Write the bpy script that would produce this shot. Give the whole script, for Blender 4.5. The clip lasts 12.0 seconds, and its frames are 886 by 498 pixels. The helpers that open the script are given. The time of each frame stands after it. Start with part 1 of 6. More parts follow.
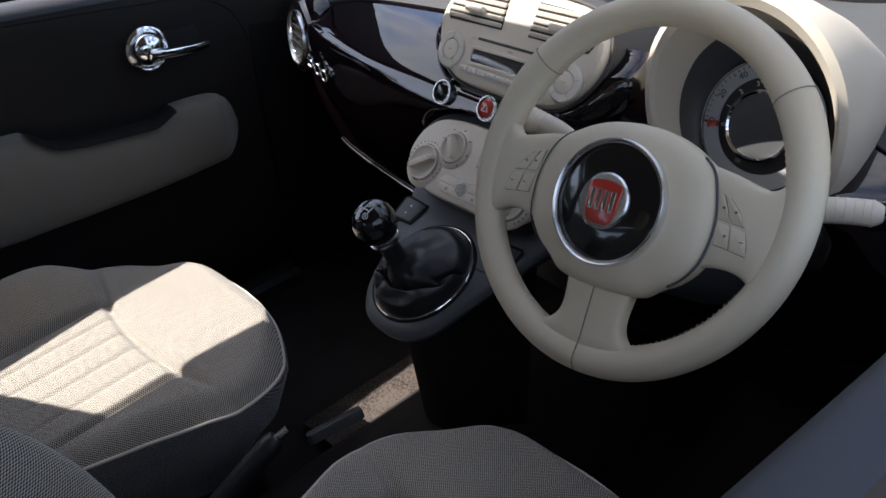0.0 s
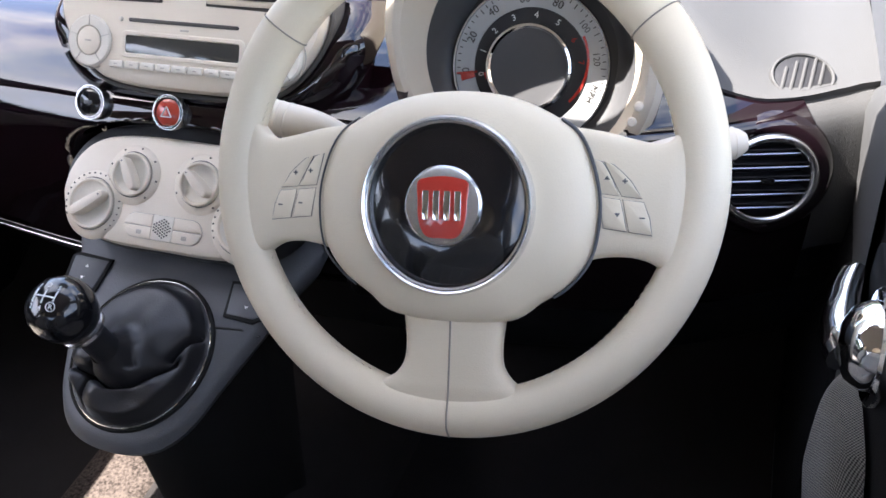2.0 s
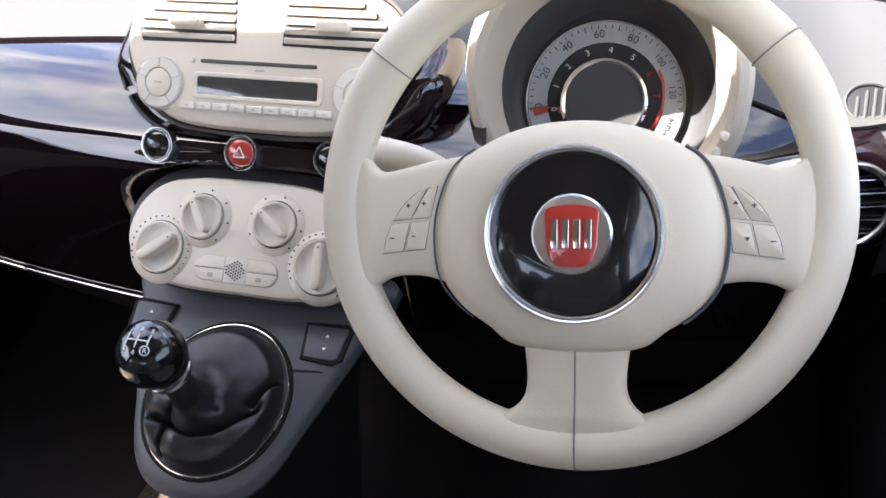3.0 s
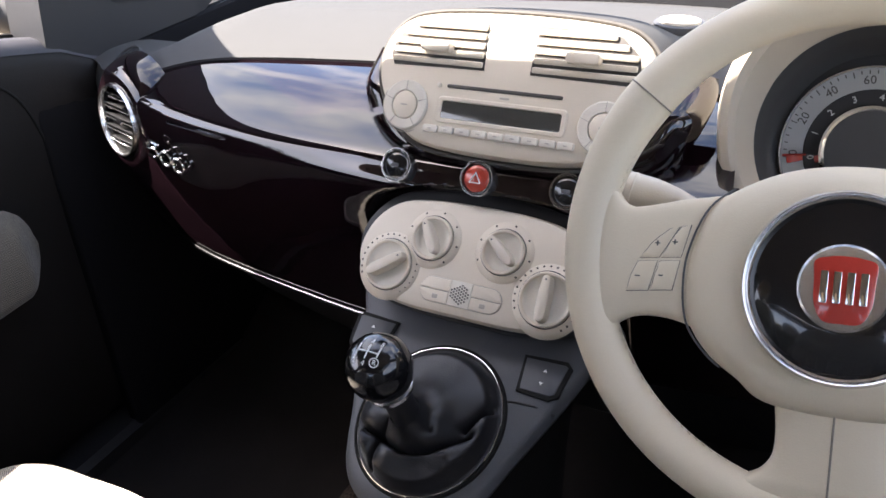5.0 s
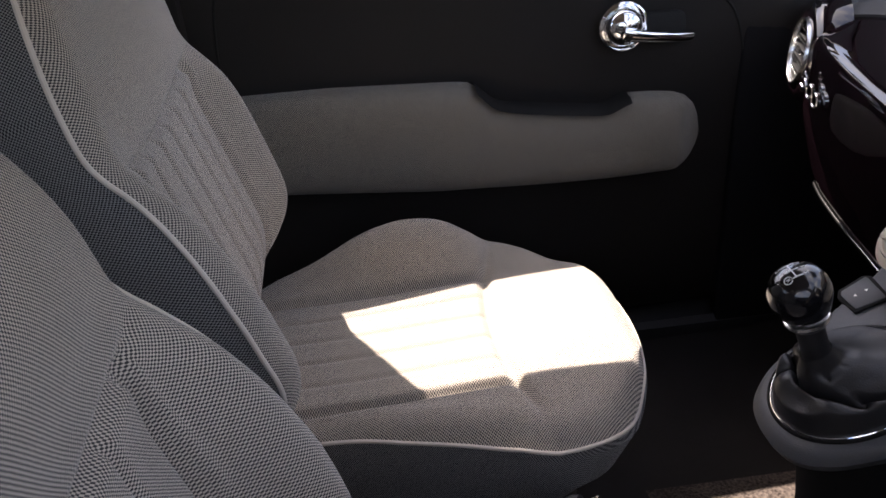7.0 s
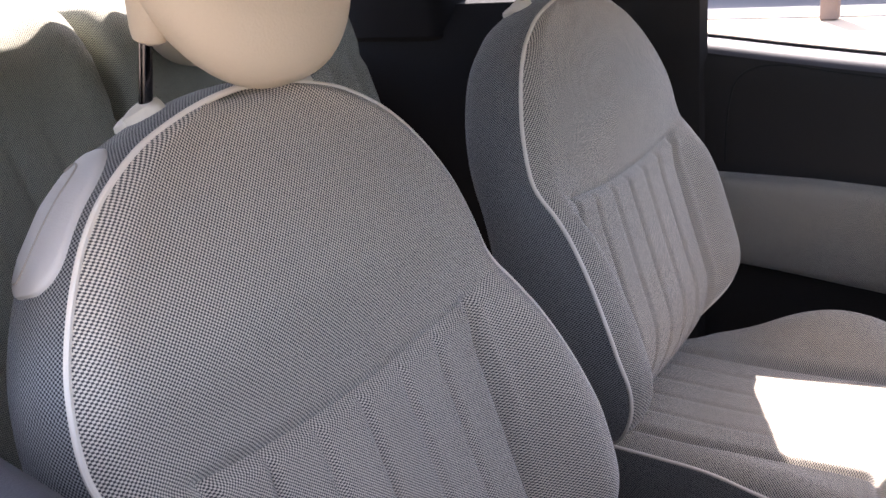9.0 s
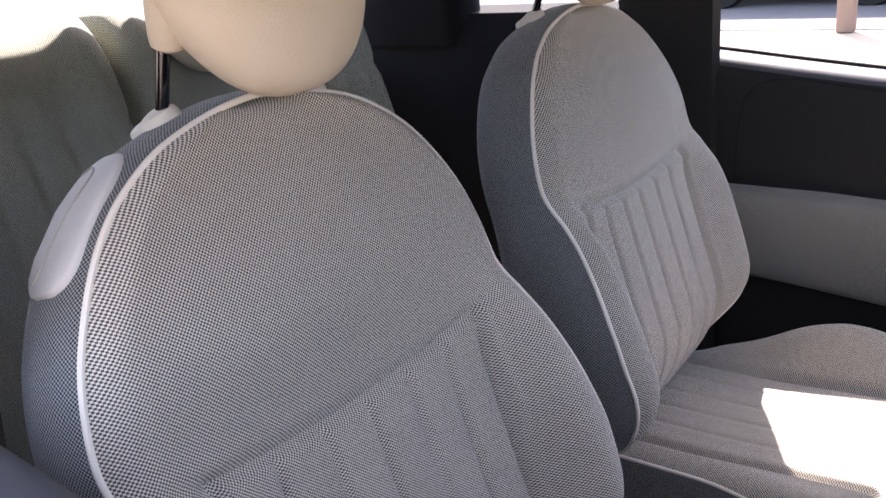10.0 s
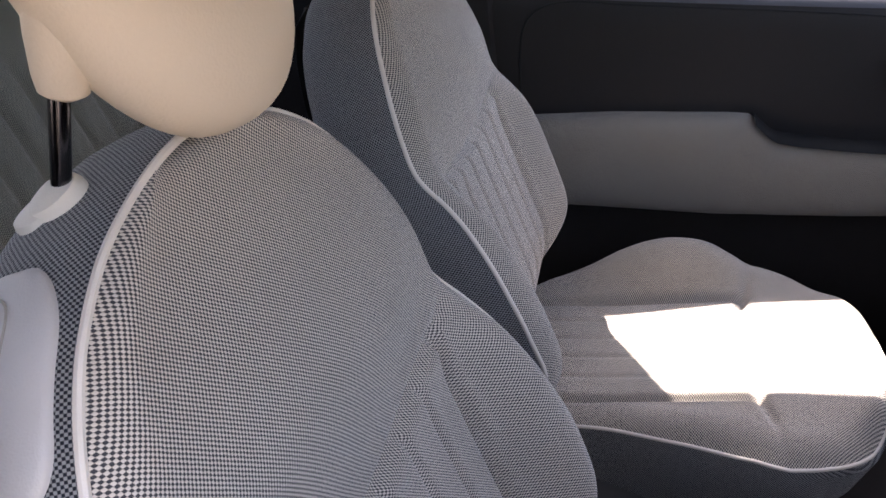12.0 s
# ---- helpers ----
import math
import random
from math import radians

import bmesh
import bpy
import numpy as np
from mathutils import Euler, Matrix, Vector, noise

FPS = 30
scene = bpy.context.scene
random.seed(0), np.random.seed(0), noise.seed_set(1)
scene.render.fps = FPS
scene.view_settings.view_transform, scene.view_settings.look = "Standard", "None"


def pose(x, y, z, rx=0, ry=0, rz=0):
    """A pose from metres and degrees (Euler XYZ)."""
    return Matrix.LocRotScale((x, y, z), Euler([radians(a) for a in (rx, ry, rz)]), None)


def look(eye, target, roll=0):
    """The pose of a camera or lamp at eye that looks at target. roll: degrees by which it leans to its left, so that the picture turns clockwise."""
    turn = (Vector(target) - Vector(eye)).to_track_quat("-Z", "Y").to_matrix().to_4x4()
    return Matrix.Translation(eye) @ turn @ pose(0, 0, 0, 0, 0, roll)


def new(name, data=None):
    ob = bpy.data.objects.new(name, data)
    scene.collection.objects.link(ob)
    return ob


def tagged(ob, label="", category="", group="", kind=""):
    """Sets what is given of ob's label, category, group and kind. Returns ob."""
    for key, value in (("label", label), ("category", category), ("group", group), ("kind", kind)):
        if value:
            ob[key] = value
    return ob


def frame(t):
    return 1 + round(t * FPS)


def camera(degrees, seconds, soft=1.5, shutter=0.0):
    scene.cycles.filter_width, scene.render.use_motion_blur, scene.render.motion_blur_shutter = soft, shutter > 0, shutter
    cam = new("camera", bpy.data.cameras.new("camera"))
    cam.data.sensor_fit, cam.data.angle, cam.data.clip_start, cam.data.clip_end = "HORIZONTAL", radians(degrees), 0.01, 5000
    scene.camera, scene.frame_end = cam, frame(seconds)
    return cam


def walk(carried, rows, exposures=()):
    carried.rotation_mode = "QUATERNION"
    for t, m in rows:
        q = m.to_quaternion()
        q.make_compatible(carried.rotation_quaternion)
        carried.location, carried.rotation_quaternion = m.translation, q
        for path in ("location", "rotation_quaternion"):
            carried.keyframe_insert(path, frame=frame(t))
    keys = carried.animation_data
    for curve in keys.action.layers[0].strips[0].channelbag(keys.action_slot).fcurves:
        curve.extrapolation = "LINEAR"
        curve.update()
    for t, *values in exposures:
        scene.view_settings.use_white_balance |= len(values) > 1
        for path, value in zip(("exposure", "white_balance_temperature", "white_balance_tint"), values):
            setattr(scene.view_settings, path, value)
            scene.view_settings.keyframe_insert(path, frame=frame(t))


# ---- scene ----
cam = camera(53.1, 12.0, soft=1.6)
PATH = [
    (0, (0.754, -0.542, 1.305), (-0.572, 0.496, 0.227), -6.7),
    (0.5, (0.681, -0.475, 1.279), (-0.587, 0.602, 0.167), -7.8),
    (1, (0.612, -0.474, 1.266), (-0.52, 0.704, 0.112), -8.0),
    (1.5, (0.54, -0.461, 1.251), (-0.377, 0.811, 0.01), -9.4),
    (2, (0.484, -0.449, 1.225), (-0.089, 1.037, 0.016), -4.4),
    (2.5, (0.436, -0.473, 1.226), (-0.033, 1.075, 0.049), -3.8),
    (3, (0.385, -0.482, 1.218), (-0.122, 1.093, 0.094), -3.9),
    (3.5, (0.333, -0.489, 1.214), (-0.309, 1.09, 0.168), -5.1),
    (5.5, (0.36, -0.49, 1.195), (-0.805, 0.803, 0.21), -5.4),
    (6, (0.437, -0.452, 1.179), (-1.076, 0.376, 0.167), -4.7),
    (6.5, (0.502, -0.443, 1.185), (-1.136, 0.072, 0.16), -5.4),
    (7, (0.614, -0.407, 1.197), (-1.136, -0.257, 0.241), -4.2),
    (7.5, (0.66, -0.355, 1.229), (-1.109, -0.566, 0.319), -5.8),
    (9.5, (0.799, -0.111, 1.234), (-0.656, -1.311, 0.568), -5.2),
    (10, (0.788, -0.131, 1.236), (-0.71, -1.272, 0.562), -5.1),
    (10.5, (0.784, -0.151, 1.236), (-0.743, -1.253, 0.562), -5.3),
    (11, (0.778, -0.222, 1.248), (-0.771, -1.235, 0.49), -3.9),
    (11.5, (0.79, -0.336, 1.277), (-0.886, -1.042, 0.445), -5.6),
    (12, (0.741, -0.394, 1.276), (-0.983, -0.85, 0.371), -7.2),
]
walk(cam, [(t, look(eye, target, roll)) for t, eye, target, roll in PATH],
     exposures=[(0.0, 1.65, 6000, 11), (0.5, 2.2, 5950, 12), (1.0, 2.62, 5950, 14), (1.5, 3.15, 5950, 15), (2.0, 3.25, 6050, 14), (2.5, 3.4, 6150, 14), (3.5, 3.2, 6200, 14), (5.5, 2.9, 6450, 16), (6.0, 2.75, 6480, 17), (6.5, 2.52, 6500, 18), (7.5, 2.4, 6850, 20), (9.5, 3.25, 6250, 21), (10.5, 3.12, 6300, 20), (11.5, 3.25, 6250, 20), (12.0, 2.98, 6250, 21)])

# ---- light ----
SUN = Vector((-0.52, -0.30, 0.80)).normalized()
world = bpy.data.worlds.new("sky")
scene.world = world
world.use_nodes = True
wn = world.node_tree.nodes
sky = wn.new("ShaderNodeTexSky")
sky.sky_type, sky.sun_disc = "NISHITA", False
sky.sun_elevation = math.asin(SUN.z)
sky.sun_rotation = math.atan2(SUN.x, SUN.y)
sky.dust_density, sky.air_density = 2.2, 1.0
wn["Background"].inputs["Strength"].default_value = 0.095
# broken fair-weather cloud all over the sky
wl = world.node_tree.links
cloud_co, cloud, cloud_ramp, cloud_mix = wn.new("ShaderNodeTexCoord"), wn.new("ShaderNodeTexNoise"), wn.new("ShaderNodeValToRGB"), wn.new("ShaderNodeMix")
cloud.inputs["Scale"].default_value, cloud.inputs["Detail"].default_value, cloud.inputs["Roughness"].default_value = 4.5, 7, 0.6
cloud_ramp.color_ramp.elements[0].position, cloud_ramp.color_ramp.elements[1].position = 0.45, 0.68
cloud_mix.data_type = "RGBA"
cloud_mix.inputs["B"].default_value = (6.8, 6.65, 6.5, 1)
wl.new(cloud_co.outputs["Generated"], cloud.inputs["Vector"])
wl.new(cloud.outputs["Fac"], cloud_ramp.inputs[0])
wl.new(cloud_ramp.outputs[0], cloud_mix.inputs["Factor"])
wl.new(sky.outputs[0], cloud_mix.inputs["A"])
wl.new(cloud_mix.outputs["Result"], wn["Background"].inputs["Color"])
sun = new("sun", bpy.data.lights.new("sun", "SUN"))
sun.data.energy, sun.data.angle, sun.data.color = 3.8, radians(0.5), (1.0, 0.92, 0.80)
sun.matrix_world = look((0, 0, 6), Vector((0, 0, 6)) - SUN)


# ---- materials ----
def mat(name, color, rough=0.5, metal=0.0, coat=0.0, bump=0.0, scale=400.0, vary=0.15, stain=8.0, spec=0.5, sheen=0.0):
    """A surface with fine relief and two scales of tone."""
    m = bpy.data.materials.new(name)
    m.use_nodes = True
    n, l = m.node_tree.nodes, m.node_tree.links
    b = n["Principled BSDF"]
    b.inputs["Roughness"].default_value, b.inputs["Metallic"].default_value = rough, metal
    b.inputs["Coat Weight"].default_value, b.inputs["Coat Roughness"].default_value = coat, 0.012
    b.inputs["Specular IOR Level"].default_value = spec
    b.inputs["Sheen Weight"].default_value = sheen
    co = n.new("ShaderNodeTexCoord")
    big, fine = n.new("ShaderNodeTexNoise"), n.new("ShaderNodeTexNoise")
    big.inputs["Scale"].default_value, fine.inputs["Scale"].default_value = stain, scale
    big.inputs["Detail"].default_value, fine.inputs["Detail"].default_value = 5, 3
    mix = n.new("ShaderNodeMix")
    mix.data_type = "RGBA"
    mix.inputs["A"].default_value = (*[c * (1 - vary) for c in color], 1)
    mix.inputs["B"].default_value = (*[min(1, c * (1 + vary)) for c in color], 1)
    add = n.new("ShaderNodeMath")
    add.operation = "MULTIPLY_ADD"
    add.inputs[1].default_value = 0.5
    half = n.new("ShaderNodeMath")
    half.operation = "MULTIPLY"
    half.inputs[1].default_value = 0.5
    l.new(co.outputs["Object"], big.inputs["Vector"])
    l.new(co.outputs["Object"], fine.inputs["Vector"])
    l.new(big.outputs["Fac"], half.inputs[0])
    l.new(fine.outputs["Fac"], add.inputs[0])
    l.new(half.outputs[0], add.inputs[2])
    l.new(add.outputs[0], mix.inputs["Factor"])
    l.new(mix.outputs["Result"], b.inputs["Base Color"])
    if bump:
        bp = n.new("ShaderNodeBump")
        bp.inputs["Strength"].default_value, bp.inputs["Distance"].default_value = bump, 0.001
        l.new(fine.outputs["Fac"], bp.inputs["Height"])
        l.new(bp.outputs["Normal"], b.inputs["Normal"])
    return m


def check_fabric(name, light, dark, pitch):
    """Small two-tone check woven cloth, laid out by the cloth's own UV in metres."""
    m = mat(name, light, rough=0.9, vary=0.1, stain=14, spec=0.15, sheen=0.2)
    n, l = m.node_tree.nodes, m.node_tree.links
    b = n["Principled BSDF"]
    uv = n.new("ShaderNodeUVMap")
    sep = n.new("ShaderNodeSeparateXYZ")
    wob = n.new("ShaderNodeTexNoise")
    wob.inputs["Scale"].default_value, wob.inputs["Detail"].default_value = 260, 2
    add3, sc3 = n.new("ShaderNodeVectorMath"), n.new("ShaderNodeVectorMath")
    add3.operation, sc3.operation = "ADD", "SCALE"
    sc3.inputs["Scale"].default_value = pitch * 0.20
    l.new(uv.outputs[0], wob.inputs["Vector"])
    l.new(wob.outputs["Color"], sc3.inputs[0])
    l.new(uv.outputs[0], add3.inputs[0])
    l.new(sc3.outputs[0], add3.inputs[1])
    l.new(add3.outputs[0], sep.inputs[0])
    waves = []
    for k in ("X", "Y"):
        mul, sn = n.new("ShaderNodeMath"), n.new("ShaderNodeMath")
        mul.operation, sn.operation = "MULTIPLY", "SINE"
        mul.inputs[1].default_value = 2 * math.pi / pitch
        l.new(sep.outputs[k], mul.inputs[0])
        l.new(mul.outputs[0], sn.inputs[0])
        waves.append(sn)
    both = n.new("ShaderNodeMath")
    both.operation = "MULTIPLY"
    l.new(waves[0].outputs[0], both.inputs[0])
    l.new(waves[1].outputs[0], both.inputs[1])
    ramp = n.new("ShaderNodeValToRGB")
    ramp.color_ramp.elements[0].position, ramp.color_ramp.elements[1].position = 0.39, 0.61
    fit = n.new("ShaderNodeMath")
    fit.operation = "MULTIPLY_ADD"
    fit.inputs[1].default_value, fit.inputs[2].default_value = 0.5, 0.5
    l.new(both.outputs[0], fit.inputs[0])
    l.new(fit.outputs[0], ramp.inputs[0])
    old = b.inputs["Base Color"].links[0].from_socket
    mix = n.new("ShaderNodeMix")
    mix.data_type = "RGBA"
    mix.inputs["A"].default_value = (*dark, 1)
    l.new(ramp.outputs[0], mix.inputs["Factor"])
    l.new(old, mix.inputs["B"])
    l.new(mix.outputs["Result"], b.inputs["Base Color"])
    bp = n.new("ShaderNodeBump")
    bp.inputs["Strength"].default_value, bp.inputs["Distance"].default_value = 0.5, 0.0006
    l.new(fit.outputs[0], bp.inputs["Height"])
    l.new(bp.outputs["Normal"], b.inputs["Normal"])
    return m


IVORY = mat("ivory_plastic", (0.63, 0.56, 0.455), 0.45, bump=0.15, scale=900, vary=0.05)
IVORY_SOFT = mat("ivory_grained_plastic", (0.62, 0.58, 0.50), 0.6, bump=0.35, scale=700, vary=0.06)
PAD_GREY = mat("grey_pad_plastic", (0.066, 0.066, 0.066), 0.75, bump=0.35, scale=700, vary=0.10, spec=0.2)
LEATHER = mat("ivory_leather", (0.645, 0.565, 0.425), 0.48, bump=0.16, scale=1000, vary=0.06)
VINYL = mat("ivory_vinyl", (0.53, 0.45, 0.345), 0.55, bump=0.3, scale=500, vary=0.05)
PAINT = mat("aubergine_paint", (0.0062, 0.0028, 0.0042), 0.6, coat=1.0, vary=0.25, scale=2500, spec=0.0)
PAINT.node_tree.nodes["Principled BSDF"].inputs["Coat IOR"].default_value = 1.65
BLACK = mat("black_plastic", (0.018, 0.018, 0.020), 0.55, bump=0.3, scale=800, vary=0.2)
TRIM = mat("charcoal_grained_trim", (0.0125, 0.0112, 0.0108), 0.65, bump=0.4, scale=600, vary=0.2, spec=0.25)
GREY = mat("slate_grey_plastic", (0.068, 0.072, 0.080), 0.5, bump=0.3, scale=700, vary=0.1)
GLOSS = mat("piano_black", (0.007, 0.007, 0.008), 0.16, coat=0.7, vary=0.2, spec=0.35)
HIDE = mat("black_leather", (0.014, 0.014, 0.016), 0.40, bump=0.30, scale=700, vary=0.25, stain=40)
CHROME = mat("chrome", (0.86, 0.87, 0.88), 0.07, metal=1.0, vary=0.03)
SATIN = mat("satin_silver", (0.78, 0.78, 0.78), 0.26, metal=1.0, vary=0.04)
POST = mat("black_chrome", (0.09, 0.09, 0.10), 0.16, metal=1.0, vary=0.05)
STEEL = mat("dark_steel", (0.35, 0.35, 0.36), 0.22, metal=1.0, vary=0.05)
RED = mat("red_enamel", (0.42, 0.035, 0.025), 0.25, coat=0.8, vary=0.08)
AMBER = mat("red_lens", (0.42, 0.05, 0.03), 0.2, coat=0.6, vary=0.08)
LCD = mat("smoked_screen", (0.045, 0.045, 0.042), 0.15, coat=0.7, vary=0.1)
DISPLAY = mat("grey_display", (0.062, 0.062, 0.064), 0.45, vary=0.1, scale=900)
DIAL = mat("dial_white", (0.42, 0.43, 0.43), 0.5, vary=0.04)
INK = mat("dark_ink", (0.05, 0.045, 0.04), 0.6, vary=0.1)
FAINT = mat("faint_ink", (0.36, 0.33, 0.285), 0.6, vary=0.1)
PALE = mat("pale_ink", (0.75, 0.75, 0.74), 0.5, vary=0.05)
CARPET = mat("carpet_dark", (0.030, 0.027, 0.026), 0.97, bump=1.0, scale=900, vary=0.6, spec=0.1)
def speckle(m, low=0.40, high=0.60):
    """Sharpens the two tones of a material into flecks."""
    n, l = m.node_tree.nodes, m.node_tree.links
    mix = [q for q in n if q.bl_idname == "ShaderNodeMix"][0]
    src = mix.inputs["Factor"].links[0].from_socket
    mr = n.new("ShaderNodeMapRange")
    mr.inputs["From Min"].default_value, mr.inputs["From Max"].default_value = low, high
    l.new(src, mr.inputs["Value"])
    l.new(mr.outputs["Result"], mix.inputs["Factor"])
    return m


MAT_RUG = mat("carpet_taupe_sunlit", (0.062, 0.050, 0.043), 0.97, bump=1.0, scale=260, vary=0.6, spec=0.1)
speckle(MAT_RUG, 0.42, 0.58)
CLOTH = check_fabric("check_cloth", (0.55, 0.49, 0.41), (0.042, 0.041, 0.045), 0.0030)
# the seat cloth again, darkened and blued for shade and sky on the flanks
CLOTH_SHADED = check_fabric("check_cloth_shaded", (0.245, 0.243, 0.235), (0.010, 0.011, 0.017), 0.0030)
CLOTH_DOOR = check_fabric("check_cloth_door", (0.30, 0.275, 0.23), (0.033, 0.031, 0.028), 0.0028)
CLOTH_REAR = check_fabric("check_cloth_rear", (0.43, 0.425, 0.345), (0.085, 0.085, 0.073), 0.0028)
AIRBAG = mat("pale_grey_plastic", (0.49, 0.465, 0.44), 0.55, bump=0.3, scale=800, vary=0.05)
PIPING = mat("ivory_piping", (0.66, 0.60, 0.52), 0.6, bump=0.3, scale=700, vary=0.05)
LINER = mat("headlining_cloth", (0.19, 0.18, 0.17), 0.9, bump=0.4, scale=700, vary=0.06)
REAR_TRIM = mat("black_felt_trim", (0.0085, 0.0085, 0.0100), 0.85, bump=0.4, scale=600, vary=0.2, spec=0.12)
# door trim made paler and bluer for the sky's grazing reflection on the ledge
SILLCAP = mat("skylit_sill_plastic", (0.046, 0.046, 0.055), 0.55, bump=0.3, scale=700, vary=0.08, spec=0.35)
CONCRETE = mat("pale_gravel", (0.33, 0.27, 0.20), 0.95, bump=1.0, scale=90, vary=0.25, stain=1.2)
ASPHALT = mat("asphalt", (0.10, 0.10, 0.105), 0.9, bump=1.0, scale=120, vary=0.3, stain=0.6)
EARTH = mat("sandy_ground", (0.34, 0.26, 0.18), 0.95, bump=1.0, scale=60, vary=0.3, stain=1.5)
WOOD = mat("weathered_wood", (0.162, 0.117, 0.095), 0.8, bump=0.5, scale=40, vary=0.2)
LEAF = mat("evergreen_leaf", (0.035, 0.055, 0.025), 0.7, vary=0.4, stain=2, scale=30)
SEAM = mat("seam_thread", (0.22, 0.20, 0.17), 0.8, vary=0.1)
RUBBER = mat("rubber", (0.014, 0.014, 0.014), 0.8, vary=0.2, spec=0.15)
BODY_DARK = mat("dark_blue_paint", (0.03, 0.03, 0.05), 0.3, coat=0.8, vary=0.2)
GLASS = bpy.data.materials.new("clear_glass")
GLASS.use_nodes = True
gn, gl = GLASS.node_tree.nodes, GLASS.node_tree.links
clear, sheen, pane_mix = gn.new("ShaderNodeBsdfTransparent"), gn.new("ShaderNodeBsdfGlossy"), gn.new("ShaderNodeMixShader")
clear.inputs["Color"].default_value, sheen.inputs["Roughness"].default_value = (0.985, 0.99, 0.985, 1), 0.0
pane_mix.inputs[0].default_value = 0.03
gl.new(clear.outputs[0], pane_mix.inputs[1])
gl.new(sheen.outputs[0], pane_mix.inputs[2])
gl.new(pane_mix.outputs[0], gn["Material Output"].inputs["Surface"])


# ---- building helpers ----
def thing(name, loc, label, category, group="", kind=""):
    ob = new(name)
    ob.location = loc
    return tagged(ob, label, category, group, kind)


def origin_of(ob):
    p = Vector((0, 0, 0))
    while ob:
        p = p + ob.location
        ob = ob.parent
    return p


def part(name, bm, material, parent=None, label="", sharp=38, kind=""):
    """Links a bmesh given in world metres as one mesh under a thing or part."""
    if parent is not None:
        bmesh.ops.translate(bm, verts=bm.verts, vec=-origin_of(parent))
    bm.normal_update()
    me = bpy.data.meshes.new(name)
    bm.to_mesh(me)
    bm.free()
    me.materials.append(material)
    me.polygons.foreach_set("use_smooth", [True] * len(me.polygons))
    me.set_sharp_from_angle(angle=radians(sharp))
    ob = new(name, me)
    ob.parent = parent
    return tagged(ob, label, kind=kind)


def frame_of(o, u, n):
    """A local frame: origin, first axis, normal."""
    n = Vector(n).normalized()
    u = Vector(u)
    u = (u - n * u.dot(n)).normalized()
    v = n.cross(u)
    return Matrix(((u.x, v.x, n.x, o[0]), (u.y, v.y, n.y, o[1]), (u.z, v.z, n.z, o[2]), (0, 0, 0, 1)))


def faced(o, tilt, yaw=0.0, spin=0.0):
    """Frame of a panel that faces the rear of the car, leaning back by tilt degrees and turned by yaw."""
    a, b = radians(tilt), radians(yaw)
    n = Vector((math.sin(b) * math.cos(a), -math.cos(b) * math.cos(a), math.sin(a)))
    u = Vector((math.cos(b), math.sin(b), 0))
    m = frame_of(o, u, n)
    return m @ Matrix.Rotation(radians(spin), 4, "Z")


def rings(bm, loops, closed=True, cap0=False, cap1=False, uv=None):
    """Faces between loops of equally many points."""
    vs = [[bm.verts.new(p) for p in lp] for lp in loops]
    n = len(vs[0])
    for a, b in zip(vs, vs[1:]):
        for i in range(n if closed else n - 1):
            j = (i + 1) % n
            bm.faces.new((a[i], a[j], b[j], b[i]))
    if cap0:
        bm.faces.new(list(reversed(vs[0])))
    if cap1:
        bm.faces.new(vs[-1])
    return vs


def with_uv(bm, fn):
    lay = bm.loops.layers.uv.new("cloth")
    for f in bm.faces:
        for lp in f.loops:
            lp[lay].uv = fn(lp.vert.co, f)
    return bm


def lay_cloth(bm, rows):
    """Cloth coordinates that run along the rows and across them, in metres."""
    lay, at, across = bm.loops.layers.uv.new("cloth"), {}, 0.0
    half = len(rows[0]) // 2
    for j, row in enumerate(rows):
        if j:
            across += (row[half // 2].co - rows[j - 1][half // 2].co).length
        along = 0.0
        for i, v in enumerate(row):
            if i:
                along += (rows[0][i].co - rows[0][i - 1].co).length
            at[v] = (along, across)
    for f in bm.faces:
        for lp in f.loops:
            lp[lay].uv = at[lp.vert]


def rrect(w, h, r, k=6):
    pts = []
    for cx, cy, a0 in ((w / 2 - r, h / 2 - r, 0), (-w / 2 + r, h / 2 - r, 90), (-w / 2 + r, -h / 2 + r, 180), (w / 2 - r, -h / 2 + r, 270)):
        for i in range(k + 1):
            a = radians(a0 + 90 * i / k)
            pts.append((cx + r * math.cos(a), cy + r * math.sin(a)))
    return pts


def circle(r, k=40, ry=None, cx=0.0, cy=0.0):
    return [(cx + r * math.cos(2 * math.pi * i / k), cy + (ry or r) * math.sin(2 * math.pi * i / k)) for i in range(k)]


def spline(points, closed=True, k=8):
    """A smooth curve through points of any dimension."""
    pts = [Vector(p) for p in points]
    n, out = len(pts), []
    for i in range(n if closed else n - 1):
        if closed:
            a, b, c, d = (pts[(i + j) % n] for j in (-1, 0, 1, 2))
        else:
            a, b, c, d = pts[max(i - 1, 0)], pts[i], pts[i + 1], pts[min(i + 2, n - 1)]
        for s in range(k):
            t = s / k
            out.append(0.5 * ((2 * b) + (c - a) * t + (2 * a - 5 * b + 4 * c - d) * t * t + (3 * b - a - 3 * c + d) * t ** 3))
    if not closed:
        out.append(pts[-1])
    return out


def inset(outline, d):
    n, out = len(outline), []
    for i in range(n):
        a, b, c = (Vector((outline[j % n][0], outline[j % n][1])) for j in (i - 1, i, i + 1))
        t = (c - a).normalized()
        nn = Vector((-t.y, t.x))
        out.append((b.x + nn.x * d, b.y + nn.y * d))
    return out


